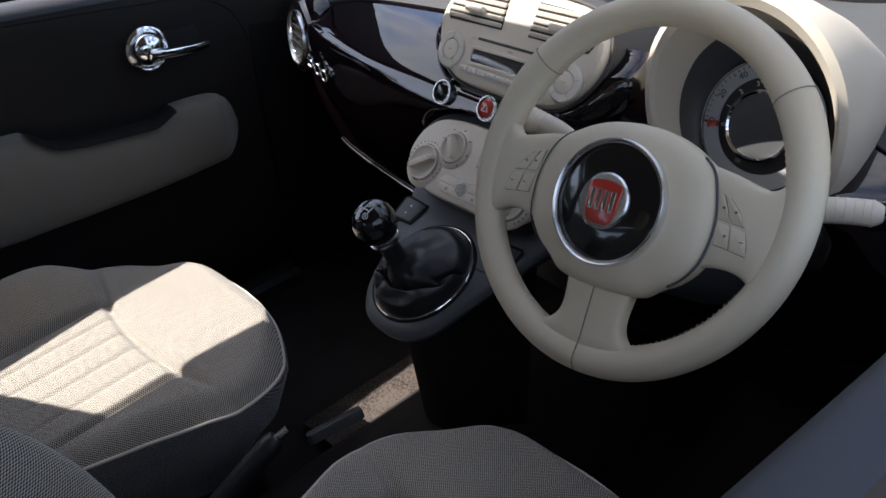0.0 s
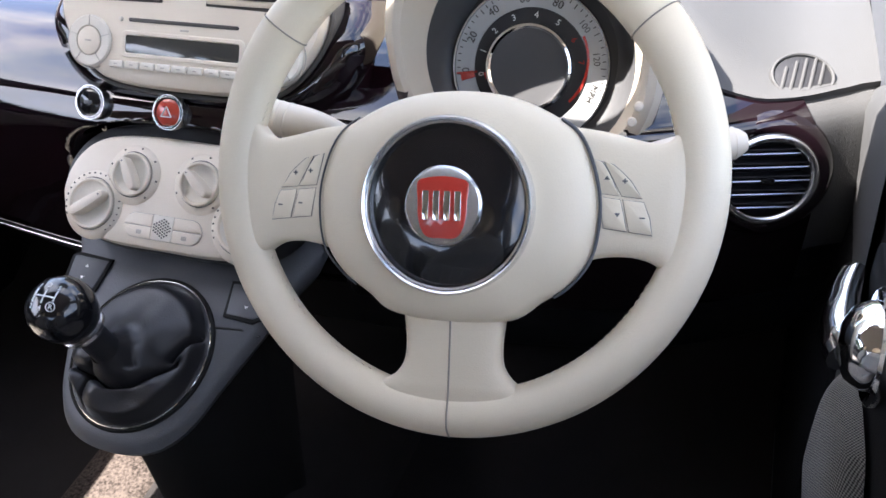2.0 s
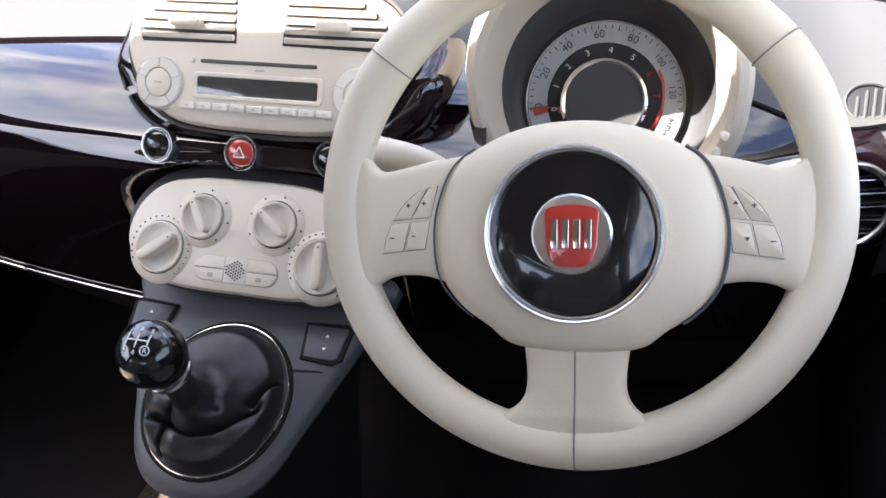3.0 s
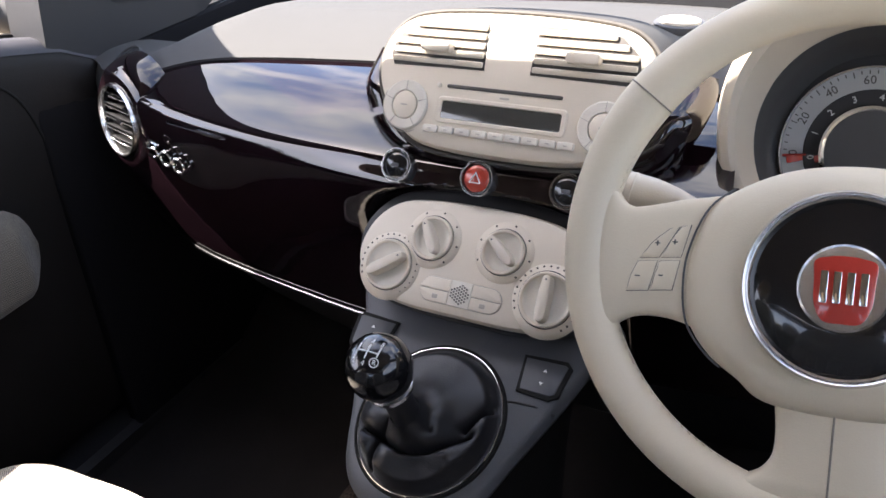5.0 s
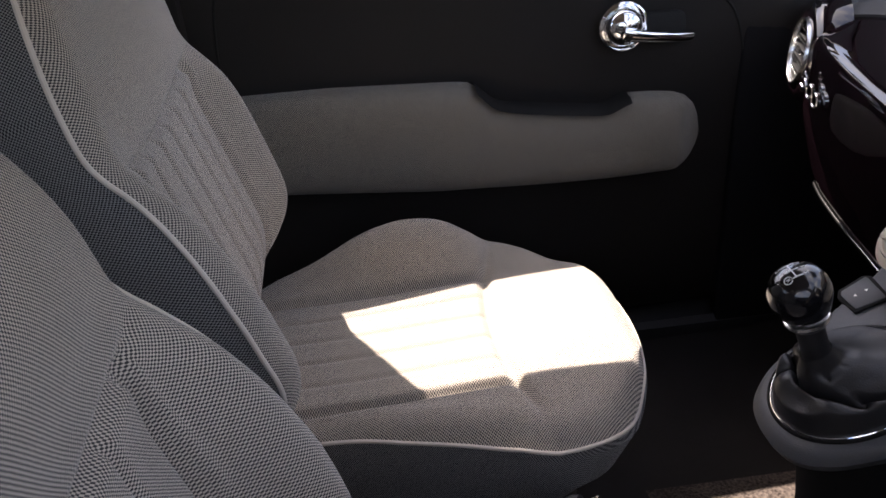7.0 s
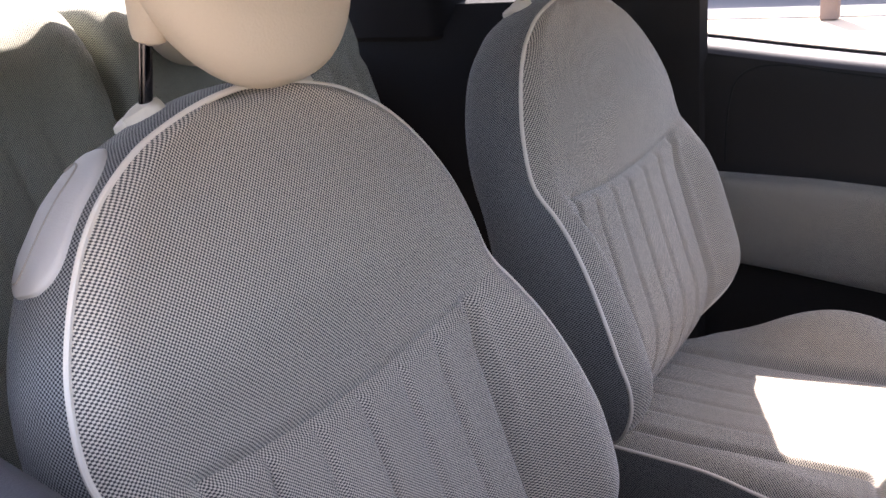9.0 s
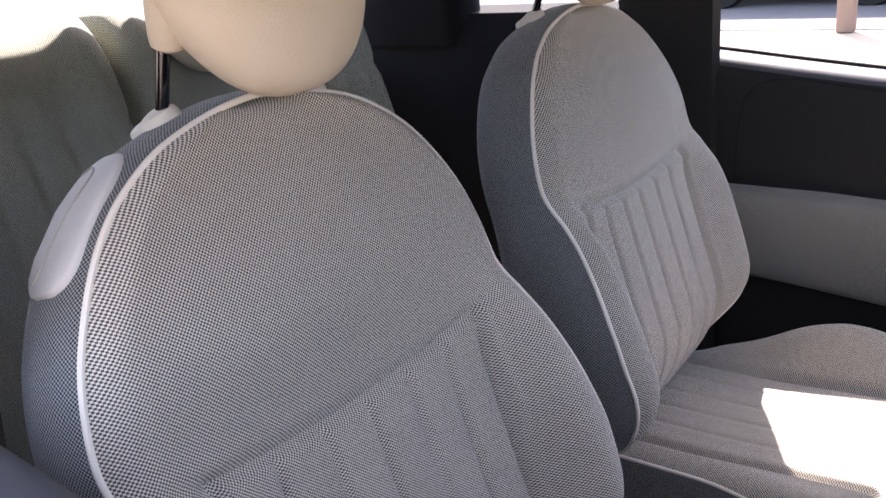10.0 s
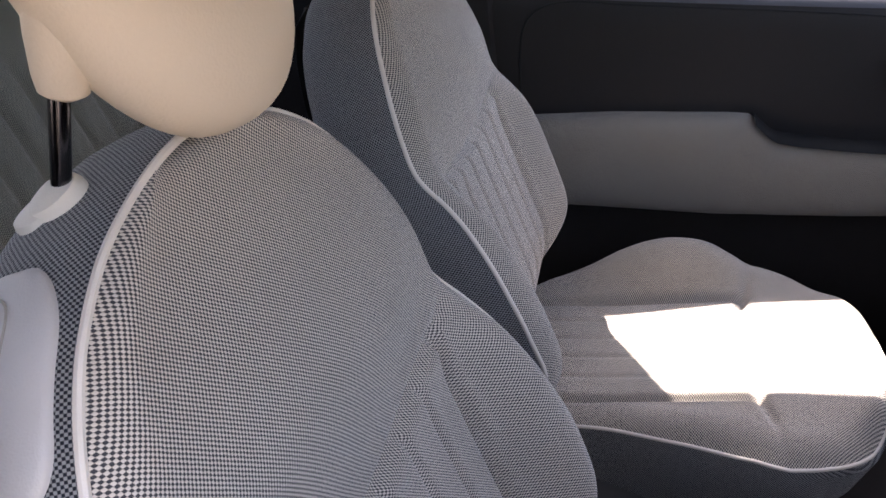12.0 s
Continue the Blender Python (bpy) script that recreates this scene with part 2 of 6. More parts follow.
def slab(m, outline, z0, z1, bevel=0.0015, bm=None, back=False, dome=0.0):
    """A plate with a rounded front edge; outline runs counter-clockwise in the frame m."""
    bm = bm or bmesh.new()
    s = 1 if z1 > z0 else -1
    loops = [[m @ Vector((x, y, z)) for x, y in o] for o, z in (
        (outline, z0), (outline, z1 - s * bevel), (inset(outline, bevel * 0.3), z1 - s * bevel * 0.3), (inset(outline, bevel), z1))]
    if dome:
        cx = sum(p[0] for p in outline) / len(outline)
        cy = sum(p[1] for p in outline) / len(outline)
        for f in (0.75, 0.45, 0.15):
            loops.append([m @ Vector((cx + (x - cx) * f, cy + (y - cy) * f, z1 + dome * (1 - f * f))) for x, y in inset(outline, bevel)])
    rings(bm, loops, cap1=True, cap0=back)
    return bm


def ring_slab(m, outer, inner, z0, z1, bevel=0.001, bm=None):
    """A frame between two outlines of equally many points."""
    bm = bm or bmesh.new()
    loops = [[m @ Vector((x, y, z)) for x, y in o] for o, z in (
        (outer, z0), (outer, z1 - bevel), (inset(outer, bevel), z1), (inset(inner, -bevel), z1), (inner, z1 - bevel), (inner, z0))]
    rings(bm, loops)
    return bm


def lathe(m, profile, k=40, bm=None, cap0=False, cap1=False):
    """A turned body about the frame's normal; profile of (radius, height)."""
    bm = bm or bmesh.new()
    rings(bm, [[m @ Vector((r * math.cos(2 * math.pi * i / k), r * math.sin(2 * math.pi * i / k), z)) for i in range(k)] for r, z in profile],
          cap0=cap0, cap1=cap1)
    return bm


def tube(points, radius, closed=False, k=10, bm=None, flat=1.0):
    """A tube along points; radius a number or one a point."""
    bm = bm or bmesh.new()
    pts = [Vector(p) for p in points]
    n = len(pts)
    rad = radius if isinstance(radius, (list, tuple)) else [radius] * n
    side, loops = None, []
    for i in range(n):
        if closed:
            t = (pts[(i + 1) % n] - pts[i - 1]).normalized()
        else:
            t = (pts[min(i + 1, n - 1)] - pts[max(i - 1, 0)]).normalized()
        if side is None:
            side = t.orthogonal().normalized()
        side = (side - t * side.dot(t)).normalized()
        up = t.cross(side)
        loops.append([pts[i] + rad[i] * (side * math.cos(2 * math.pi * j / k) + up * flat * math.sin(2 * math.pi * j / k)) for j in range(k)])
    if closed:
        # line the last loop up with the first
        best = min(range(k), key=lambda s: (loops[-1][0] - loops[0][s]).length)
        loops.append([loops[0][(j + best) % k] for j in range(k)])
    rings(bm, loops, cap0=not closed, cap1=not closed)
    if closed:
        bmesh.ops.remove_doubles(bm, verts=bm.verts, dist=1e-6)
    return bm


def block(lo, hi, bevel=0.004, bm=None):
    bm = bm or bmesh.new()
    lo, hi = Vector(lo), Vector(hi)
    m = Matrix.Translation(((lo.x + hi.x) / 2, (lo.y + hi.y) / 2, 0))
    w, h = hi.x - lo.x, hi.y - lo.y
    r = min(bevel * 1.5, w / 2.2, h / 2.2)
    o = rrect(w, h, r, 3)
    loops = [[m @ Vector((x, y, z)) for x, y in q] for q, z in (
        (inset(o, bevel), lo.z), (o, lo.z + bevel), (o, hi.z - bevel), (inset(o, bevel), hi.z))]
    rings(bm, loops, cap0=True, cap1=True)
    return bm


def lettering(name, text, m, size, material, parent, depth=0.0003):
    """Raised lettering in the built-in font, as a mesh."""
    cu = bpy.data.curves.new(name, "FONT")
    cu.body, cu.size, cu.extrude, cu.align_x, cu.align_y = text, size, depth, "CENTER", "CENTER"
    cu.resolution_u = 2
    tmp = bpy.data.objects.new(name, cu)
    scene.collection.objects.link(tmp)
    bpy.context.view_layer.update()
    me = bpy.data.meshes.new_from_object(tmp.evaluated_get(bpy.context.evaluated_depsgraph_get()))
    bpy.data.objects.remove(tmp)
    bpy.data.curves.remove(cu)
    bm = bmesh.new()
    bm.from_mesh(me)
    bpy.data.meshes.remove(me)
    bmesh.ops.transform(bm, matrix=m, verts=bm.verts)
    return part(name, bm, material, parent)


def step(a, b, x):
    """A smooth rise from 0 at a to 1 at b."""
    t = min(1.0, max(0.0, (x - a) / (b - a)))
    return t * t * (3 - 2 * t)


def table(x, rows):
    for (a, p), (b, q) in zip(rows, rows[1:]):
        if x <= b:
            t = max(0.0, (x - a) / (b - a))
            return p + (q - p) * t
    return rows[-1][1]


# ---- dashboard ----
FRONT = [(0, 0.135), (0.1, 0.137), (0.2, 0.145), (0.3, 0.158), (0.39, 0.172), (0.464, 0.188), (0.51, 0.206), (0.56, 0.228), (0.62, 0.256), (0.665, 0.29)]
PROFILE = [(0.165, 0.8870), (0.13, 0.8862), (0.10, 0.8835), (0.078, 0.8785), (0.055, 0.8712), (0.035, 0.8638), (0.020, 0.8572), (0.0120, 0.8525), (0.0070, 0.8475), (0.0038, 0.8415), (0.0015, 0.832),
           (0.0, 0.815), (0.0, 0.790), (0.001, 0.765), (0.005, 0.735), (0.011, 0.710), (0.018, 0.685), (0.027, 0.655), (0.034, 0.640), (0.045, 0.632), (0.08, 0.630)]




def front_y(x):
    x = abs(x) if x < 0 else x * 1.10
    return (table(x - 0.03, FRONT) + table(x, FRONT) + table(x + 0.03, FRONT)) / 3


EDGE = [(0, 0.313), (0.10, 0.311), (0.22, 0.302), (0.30, 0.291), (0.36, 0.283), (0.42, 0.272), (0.46, 0.261), (0.50, 0.246), (0.53, 0.236), (0.58, 0.246), (0.665, 0.30)]


def pad_edge(x):
    """Where the soft pad meets the painted fascia."""
    u = abs(x) if x < 0 else x * 1.10
    y = (table(max(0, u - 0.02), EDGE) + table(u, EDGE) + table(u + 0.02, EDGE)) / 3 + (0.0 if x < 0 else 0.012 * step(0.3, 0.5, x))
    return max(y, front_y(x) + 0.012)


CREST = [(0, 0.428), (0.07, 0.427), (0.26, 0.415), (0.36, 0.404), (0.41, 0.393), (0.45, 0.370), (0.48, 0.345), (0.52, 0.315), (0.58, 0.300), (0.665, 0.335)]


VENTS = {-1: (-0.540, 0.215, 0.815), 1: (0.520, 0.232, 0.801)}


def pad_top(x):
    """Height of the crest, which dips at both ends."""
    return 0.913 - 0.050 * step(0.42, 0.60, abs(x) if x < 0 else x * 1.10)


def pad_crest(x):
    u = abs(x) if x < 0 else x * 1.10
    return max((table(max(0, u - 0.02), CREST) + table(u, CREST) + table(u + 0.02, CREST)) / 3, pad_edge(x) + 0.02)


def build_dashboard():
    dash = thing("dashboard", (0, 0.45, 0.63), "grey padded dashboard with a glossy aubergine painted fascia", "dashboard")
    xs = [-0.665 + 1.27 * i / 120 for i in range(121)]
    hood = faced((0.312, 0.257, 0.879), 22).inverted()
    vents = [faced(VENTS[s], 8, s * 16).inverted() for s in (-1, 1)]

    def trimmed(bm):
        """Opens the panel for the instruments."""
        gone = []
        for f in bm.faces:
            c = f.calc_center_median()
            q = hood @ c
            if math.hypot(q.x, q.y) < 0.103 and q.z > -0.06:
                gone.append(f)
                continue
            for m in vents:
                q = m @ c
                if math.hypot(q.x, q.y) < 0.0475 and abs(q.z) < 0.07:
                    gone.append(f)
                    break
        bmesh.ops.delete(bm, geom=gone, context="FACES")

    prof = spline([(a, b) for a, b in PROFILE], closed=False, k=6)
    bm = bmesh.new()
    def reach(z):
        return 0.515 + 0.105 * math.sqrt(max(0.0, 1 - (max(0.0, z - 0.80) / 0.088) ** 2))

    rows = []
    for p in prof:
        lim = reach(p[1])
        row = []
        for x in [-lim + (lim + lim / 1.10) * i / 240 for i in range(241)]:
            mid = step(0.30, 0.12, abs(x))
            d = min(p[0] + 0.0045 * mid * math.exp(-((p[1] - 0.8465) / 0.009) ** 2), pad_edge(x) - front_y(x) + 0.010)
            z = table(d, sorted(PROFILE[:8])) if d < p[0] - 1e-6 else p[1]
            # the panel turns inwards in an arch round the heater controls
            round_heater = ((abs(x - 0.007) / 0.130) ** 2.6 + (max(0.0, p[1] - 0.775) / 0.064) ** 2.6) ** (1 / 2.6)
            row.append((x, front_y(x) + d + 0.022 * step(1.05, 0.93, round_heater), z))
        rows.append(row)
    rings(bm, rows, closed=False)
    bmesh.ops.reverse_faces(bm, faces=bm.faces)
    trimmed(bm)
    part("fascia", bm, PAINT, dash, "high-gloss aubergine painted fascia panel")
    part("lip", tube([(x, front_y(x) + 0.031, 0.6385) for x in [-0.60 + 0.56 * i / 60 for i in range(61)]], 0.0030, k=10), STEEL, dash, "thin bright lower lip")
    # grey ends that carry the pad down beside the vents
    for s in (-1, 1):
        es = [x for x in xs if s * x > 0.46]
        bm = bmesh.new()
        rows = []
        for p in prof:
            if p[1] > 0.70:
                ds = [min(p[0], pad_edge(x) - front_y(x) + 0.004) for x in es]
                rows.append([(x, front_y(x) + d + 0.004, (table(d, sorted(PROFILE[:8])) if d < p[0] - 1e-6 else p[1]) - 0.002) for x, d in zip(es, ds)])
        rings(bm, rows, closed=False)
        bmesh.ops.reverse_faces(bm, faces=bm.faces)
        trimmed(bm)
        part("end_panel", bm, PAD_GREY, dash, "grained grey end panel")
    # upper pad: a soft grey band that rises to a crest, and a shelf that falls away to the windscreen
    bm = bmesh.new()
    band, shelf = [], []
    for i in range(11):
        f = i / 10
        row = []
        for x in xs:
            y0, y1 = pad_edge(x), pad_crest(x)
            z0 = table(y0 - front_y(x), sorted(PROFILE[:8])) + 0.004
            row.append((x, y0 + (y1 - y0) * f, z0 + (pad_top(x) - z0) * math.sin(f * math.pi / 2) ** 0.9))
        band.append(row)
    band.insert(0, [(x, y + 0.004, z - 0.010) for x, y, z in band[0]])
    rings(bm, band, closed=False)
    trimmed(bm)
    part("top_pad", bm, PAD_GREY, dash, "soft grained grey top pad")
    bm = bmesh.new()
    for i in range(9):
        f = i / 8
        shelf.append([(x, y + (0.80 - 0.22 * (x / 0.665) ** 2 - y) * f, z - (0.085 - 0.068 * step(0.10, 0.45, x)) * f ** 1.1 * step(-0.1, 0.6, f)) for x, y, z in band[-1]])
    rings(bm, shelf, closed=False)
    trimmed(bm)
    part("rear_pad", bm, PAD_GREY, dash, "grained grey shelf below the windscreen")
    # lower black panel under the fascia and down into the footwell
    bm = bmesh.new()
    rings(bm, [[(x, front_y(x) + dy, z) for x in xs] for dy, z in ((0.05, 0.640), (0.07, 0.600), (0.13, 0.52), (0.22, 0.42), (0.34, 0.30))], closed=False)
    part("knee_panel", bm, BLACK, dash, "matt black lower panel")
    return dash


DASH = build_dashboard()


def chrome_ring(parent, m, r, w, name="ring", z=0.004, material=None):
    return part(name, lathe(m, [(r - w, -0.004), (r - w, z * 0.6), (r - w * 0.7, z), (r - w * 0.3, z), (r, z * 0.5), (r, -0.004)], 48), material or CHROME, parent, "chrome ring")


def build_side_vent(s):
    m = faced(VENTS[s], 8, s * 16)
    v = thing("round_air_vent", m.translation, "round chrome-ringed air vent with black slats in the fascia", "air vent", "round vents")
    if s > 0:
        m = m @ Matrix.Scale(0.87, 4)
        part("ring", tube([m @ Vector((0.0440 * math.cos(radians(6 * i)), 0.0440 * math.sin(radians(6 * i)), 0.0035)) for i in range(60)], 0.0035, closed=True, k=12), SATIN, v, "chrome ring")
    else:
        chrome_ring(v, m, 0.0465, 0.0048, z=0.008, material=SATIN)
    part("seat_ring", lathe(m, [(0.080, -0.040), (0.076, -0.020), (0.068, -0.006), (0.058, 0.001), (0.050, 0.0035), (0.046, 0.002)] if s < 0 else [(0.067, -0.022), (0.065, -0.006), (0.058, 0.001), (0.050, 0.0035), (0.046, 0.002)], 48), PAINT, v)
    part("bowl", lathe(m, [(0.042, 0.004), (0.041, -0.028), (0.0, -0.030)], 40), BLACK, v)
    for i in range(5):
        y = -0.0285 + 0.0143 * i
        w = math.sqrt(0.0408 ** 2 - y * y)
        a = m @ Matrix.Translation((0, y, -0.008)) @ Matrix.Rotation(radians(78), 4, "X")
        part("slat", slab(a, rrect(2 * w, 0.020, 0.002, 3), -0.0009, 0.0009, 0.0004, back=True), BLACK, v)
        # bright bead along each black slat for the glint of its edge
        part("slat_glint", tube([m @ Vector((-w, y - 0.0020, 0.0022)), m @ Vector((w, y - 0.0020, 0.0022))], 0.0009, k=6), STEEL, v)
    part("tab", slab(m @ Matrix.Translation((0, -0.002, 0)), rrect(0.014, 0.007, 0.003, 3), -0.006, 0.0045, 0.001), GLOSS, v)
    # small demister grille on the pad above
    m = faced((-0.585, 0.286, 0.866) if s < 0 else (0.536, 0.292, 0.868), 60, s * 30)
    g = thing("demister_grille", m.translation, "small oval grey demister grille with dark slots", "air vent", "demister grilles")
    part("frame", ring_slab(m, circle(0.028, 32, 0.0235), circle(0.0255, 32, 0.0208), -0.008, 0.0025), PAD_GREY, g)
    part("hole", slab(m, circle(0.025, 32, 0.020), -0.006, 0.0005, 0.0003), BLACK, g)
    for i in range(5):
        x = -0.0176 + 0.0088 * i
        h = 0.0190 * math.sqrt(1 - (x / 0.0250) ** 2)
        part("slat", slab(m @ Matrix.Translation((x, 0, 0)) @ Matrix.Rotation(radians(-32), 4, "Z"), rrect(0.0026, 2 * h, 0.0012, 3), -0.003, 0.0022, 0.0008), PAD_GREY, g)


for s in (-1, 1):
    build_side_vent(s)


def build_radio():
    c = Vector((0.016, 0.178, 0.912))
    m = faced(c, 30)
    r = thing("radio", c, "ivory radio and centre vent unit with a dark display", "car radio")
    half = [(0, -0.050), (0.075, -0.046), (0.108, -0.028), (0.130, 0.004), (0.133, 0.035), (0.118, 0.062), (0.085, 0.075), (0, 0.079)]
    pts = [(x, y) for x, y in half] + [(-x, y) for x, y in reversed(half[1:-1])]
    out = [(p.x, p.y) for p in spline(pts, True, 6)]
    bm = slab(m, out, -0.02, 0.010, 0.010)
    part("faceplate", bm, IVORY, r)
    # pod body running forward into the pad
    bm = bmesh.new()
    big = inset(out, -0.004)
    loops = []
    for d, f, lift in ((0.0, 1, 0), (0.05, 0.985, -0.010), (0.14, 0.93, -0.042), (0.26, 0.84, -0.090)):
        loops.append([m @ Vector((x * f, y * f, -0.006)) + Vector((0, d, lift)) for x, y in big])
    rings(bm, loops)
    bmesh.ops.reverse_faces(bm, faces=bm.faces)
    part("pod", bm, PAD_GREY, r)
    rim = [m @ Vector((x, y, -0.003)) for x, y in inset(out, -0.003)]
    part("seal", tube(rim, 0.0022, True, 8), INK, r)
    # gloss moulding of the fascia that swells round the lower half of the radio
    low = [p for p in out[-14:] + out[:-14] if p[1] < 0.040]
    bm = bmesh.new()
    loops = []
    for reach, z in ((1.0, -0.034), (0.92, -0.022), (0.72, -0.013), (0.45, -0.0075), (0.18, -0.0055), (0.0, -0.0065)):
        row = []
        for i, (x, y) in enumerate(low):
            side = step(0.050, 0.115, abs(x))
            q = Vector((x, y - 0.01)).normalized()
            d = 0.003 + reach * (0.010 + 0.024 * side)
            row.append(m @ Vector((x + q.x * d, y + q.y * d, z - 0.020 * step(0.0, 0.040, y))))
        loops.append(row)
    rings(bm, loops, closed=False)
    bmesh.ops.recalc_face_normals(bm, faces=bm.faces)
    part("recess", bm, PAINT, r, "gloss moulding round the radio")
    # vents
    for s in (-1, 1):
        x0, x1 = (0.020, 0.119)
        o = [(x0 + 0.002, 0.026), (x1 - 0.004, 0.0245), (x1 + 0.001, 0.034), (x1 - 0.003, 0.050), (x1 - 0.020, 0.0645), (x1 - 0.04, 0.0675), (x0 + 0.004, 0.069)]
        o = [(s * x, y) for x, y in o]
        if s < 0:
            o = o[::-1]
        # flat dark plate for the shade between the slats; no opening is cut
        part("vent_shade", slab(m, o, 0.0, 0.0104, 0.0003), INK, r)
        for i in range(5):
            y = 0.0305 + 0.0082 * i
            e = x1 - 0.003 - 0.022 * step(0.046, 0.066, y)
            ca = m @ Matrix.Translation((s * (x0 + 0.004 + e) / 2, y, 0.0118)) @ Matrix.Rotation(radians(16), 4, "X")
            part("slat", slab(ca, rrect(e - x0 - 0.004, 0.0050, 0.0012, 3), -0.0016, 0.0016, 0.0009, back=True), IVORY, r)
        part("tab", slab(m @ Matrix.Translation((s * 0.070, 0.043, 0.0125)), rrect(0.030, 0.0095, 0.003, 3), -0.002, 0.008, 0.0015), IVORY, r)
    # display, slot, buttons
    part("screen_frame", ring_slab(m @ Matrix.Translation((0, -0.012, 0)), rrect(0.126, 0.024, 0.005), rrect(0.116, 0.0155, 0.002), 0.008, 0.0115, 0.0008), IVORY, r)
    part("screen", slab(m @ Matrix.Translation((0, -0.012, 0)), rrect(0.117, 0.0165, 0.002), 0.008, 0.0106, 0.0003), LCD, r, "dark radio display")
    part("disc_slot", slab(m @ Matrix.Translation((0.0, 0.0095, 0)), rrect(0.112, 0.0034, 0.0015, 3), 0.008, 0.0106, 0.0003), INK, r)
    part("maker_mark", slab(m @ Matrix.Translation((0.002, 0.0035, 0)), rrect(0.009, 0.0018, 0.0006, 2), 0.0095, 0.0104, 0.0002), FAINT, r)
    part("eject_button", slab(m @ Matrix.Translation((-0.064, 0.0095, 0)), circle(0.0022, 12), 0.008, 0.0115, 0.0005), IVORY_SOFT, r)
    for i in range(9):
        k = m @ Matrix.Translation((-0.066 + 0.0165 * i, -0.0305, 0))
        part("preset_button", slab(k, rrect(0.0150, 0.0068, 0.0018, 3), 0.006, 0.0130, 0.0012), IVORY_SOFT, r)
        part("mark", slab(k, rrect(0.004, 0.0010, 0.0004, 2), 0.0128, 0.0133, 0.0001), FAINT, r)
    for s in (-1, 1):
        k = m @ Matrix.Translation((s * 0.096, -0.012, 0)) @ Matrix.Scale(0.92, 4)
        part("dial_groove", lathe(k, [(0.0275, 0.0095), (0.0272, 0.0106), (0.0268, 0.0106), (0.0264, 0.0095)], 40), FAINT, r)
        part("control_ring", lathe(k, [(0.0255, 0.006), (0.0250, 0.0125), (0.0235, 0.0140), (0.0150, 0.0140), (0.0142, 0.0122)], 40), IVORY_SOFT, r)
        part("control_button", lathe(k, [(0.0138, 0.010), (0.0134, 0.0138), (0.0115, 0.0146), (0.0, 0.0150)], 32), IVORY, r)
        for q in range(5):
            kk = k @ Matrix.Rotation(radians(90 + 72 * q), 4, "Z") @ Matrix.Translation((0.0196, 0, 0))
            part("split", slab(kk, rrect(0.0098, 0.0006, 0.0003, 2), 0.0135, 0.0144, 0.0001), FAINT, r)
        part("mark", slab(k, rrect(0.0075, 0.0013, 0.0005, 2), 0.0145, 0.0152, 0.0001), FAINT, r)


build_radio()


def build_sensor():
    m = frame_of((0.105, 0.412, 0.9200), (1, 0, 0), (0, -0.2, 1))
    b = thing("light_sensor", m.translation, "small oval grey sensor with a pale cap on the dashboard", "sensor")
    part("base", slab(m, circle(0.028, 32, 0.014), -0.010, 0.003, 0.002), GREY, b)
    part("dome", slab(m, circle(0.022, 32, 0.010), 0.002, 0.006, 0.002), IVORY_SOFT, b)


build_sensor()


def build_switch_row():
    for x, kind in ((-0.086, "fog"), (0.0, "hazard"), (0.086, "rear")):
        y = front_y(x)
        m = faced((x, y + 0.0105, 0.851), 30)
        b = thing("round_button", m.translation, "chrome-ringed red hazard button in the fascia" if kind == "hazard" else "chrome-ringed black push button in the fascia", "button", "fascia buttons")
        chrome_ring(b, m, 0.0164, 0.0014, z=0.005, material=SATIN)
        chrome_ring(b, m, 0.0142, 0.0008, name="inner_ring", z=0.0058, material=SATIN)
        part("groove", lathe(m, [(0.0152, 0.003), (0.0142, 0.002), (0.0122, 0.0005)], 36), BLACK, b)
        part("cap", lathe(m, [(0.0126, 0.0), (0.0124, 0.004), (0.010, 0.0060), (0.0, 0.0066)], 36), AMBER if kind == "hazard" else GLOSS, b)
        if kind == "hazard":
            for q in range(3):
                a, c = radians(90 + 120 * q), radians(210 + 120 * q)
                p = [m @ Vector((0.0062 * math.cos(w), 0.0062 * math.sin(w) - 0.001, 0.0068)) for w in (a, c)]
                part("mark", tube(p, 0.0005, k=6), PALE, b)
        else:
            part("mark", slab(m, rrect(0.008, 0.0035, 0.001, 3), 0.006, 0.0070, 0.0002), GREY, b)


build_switch_row()


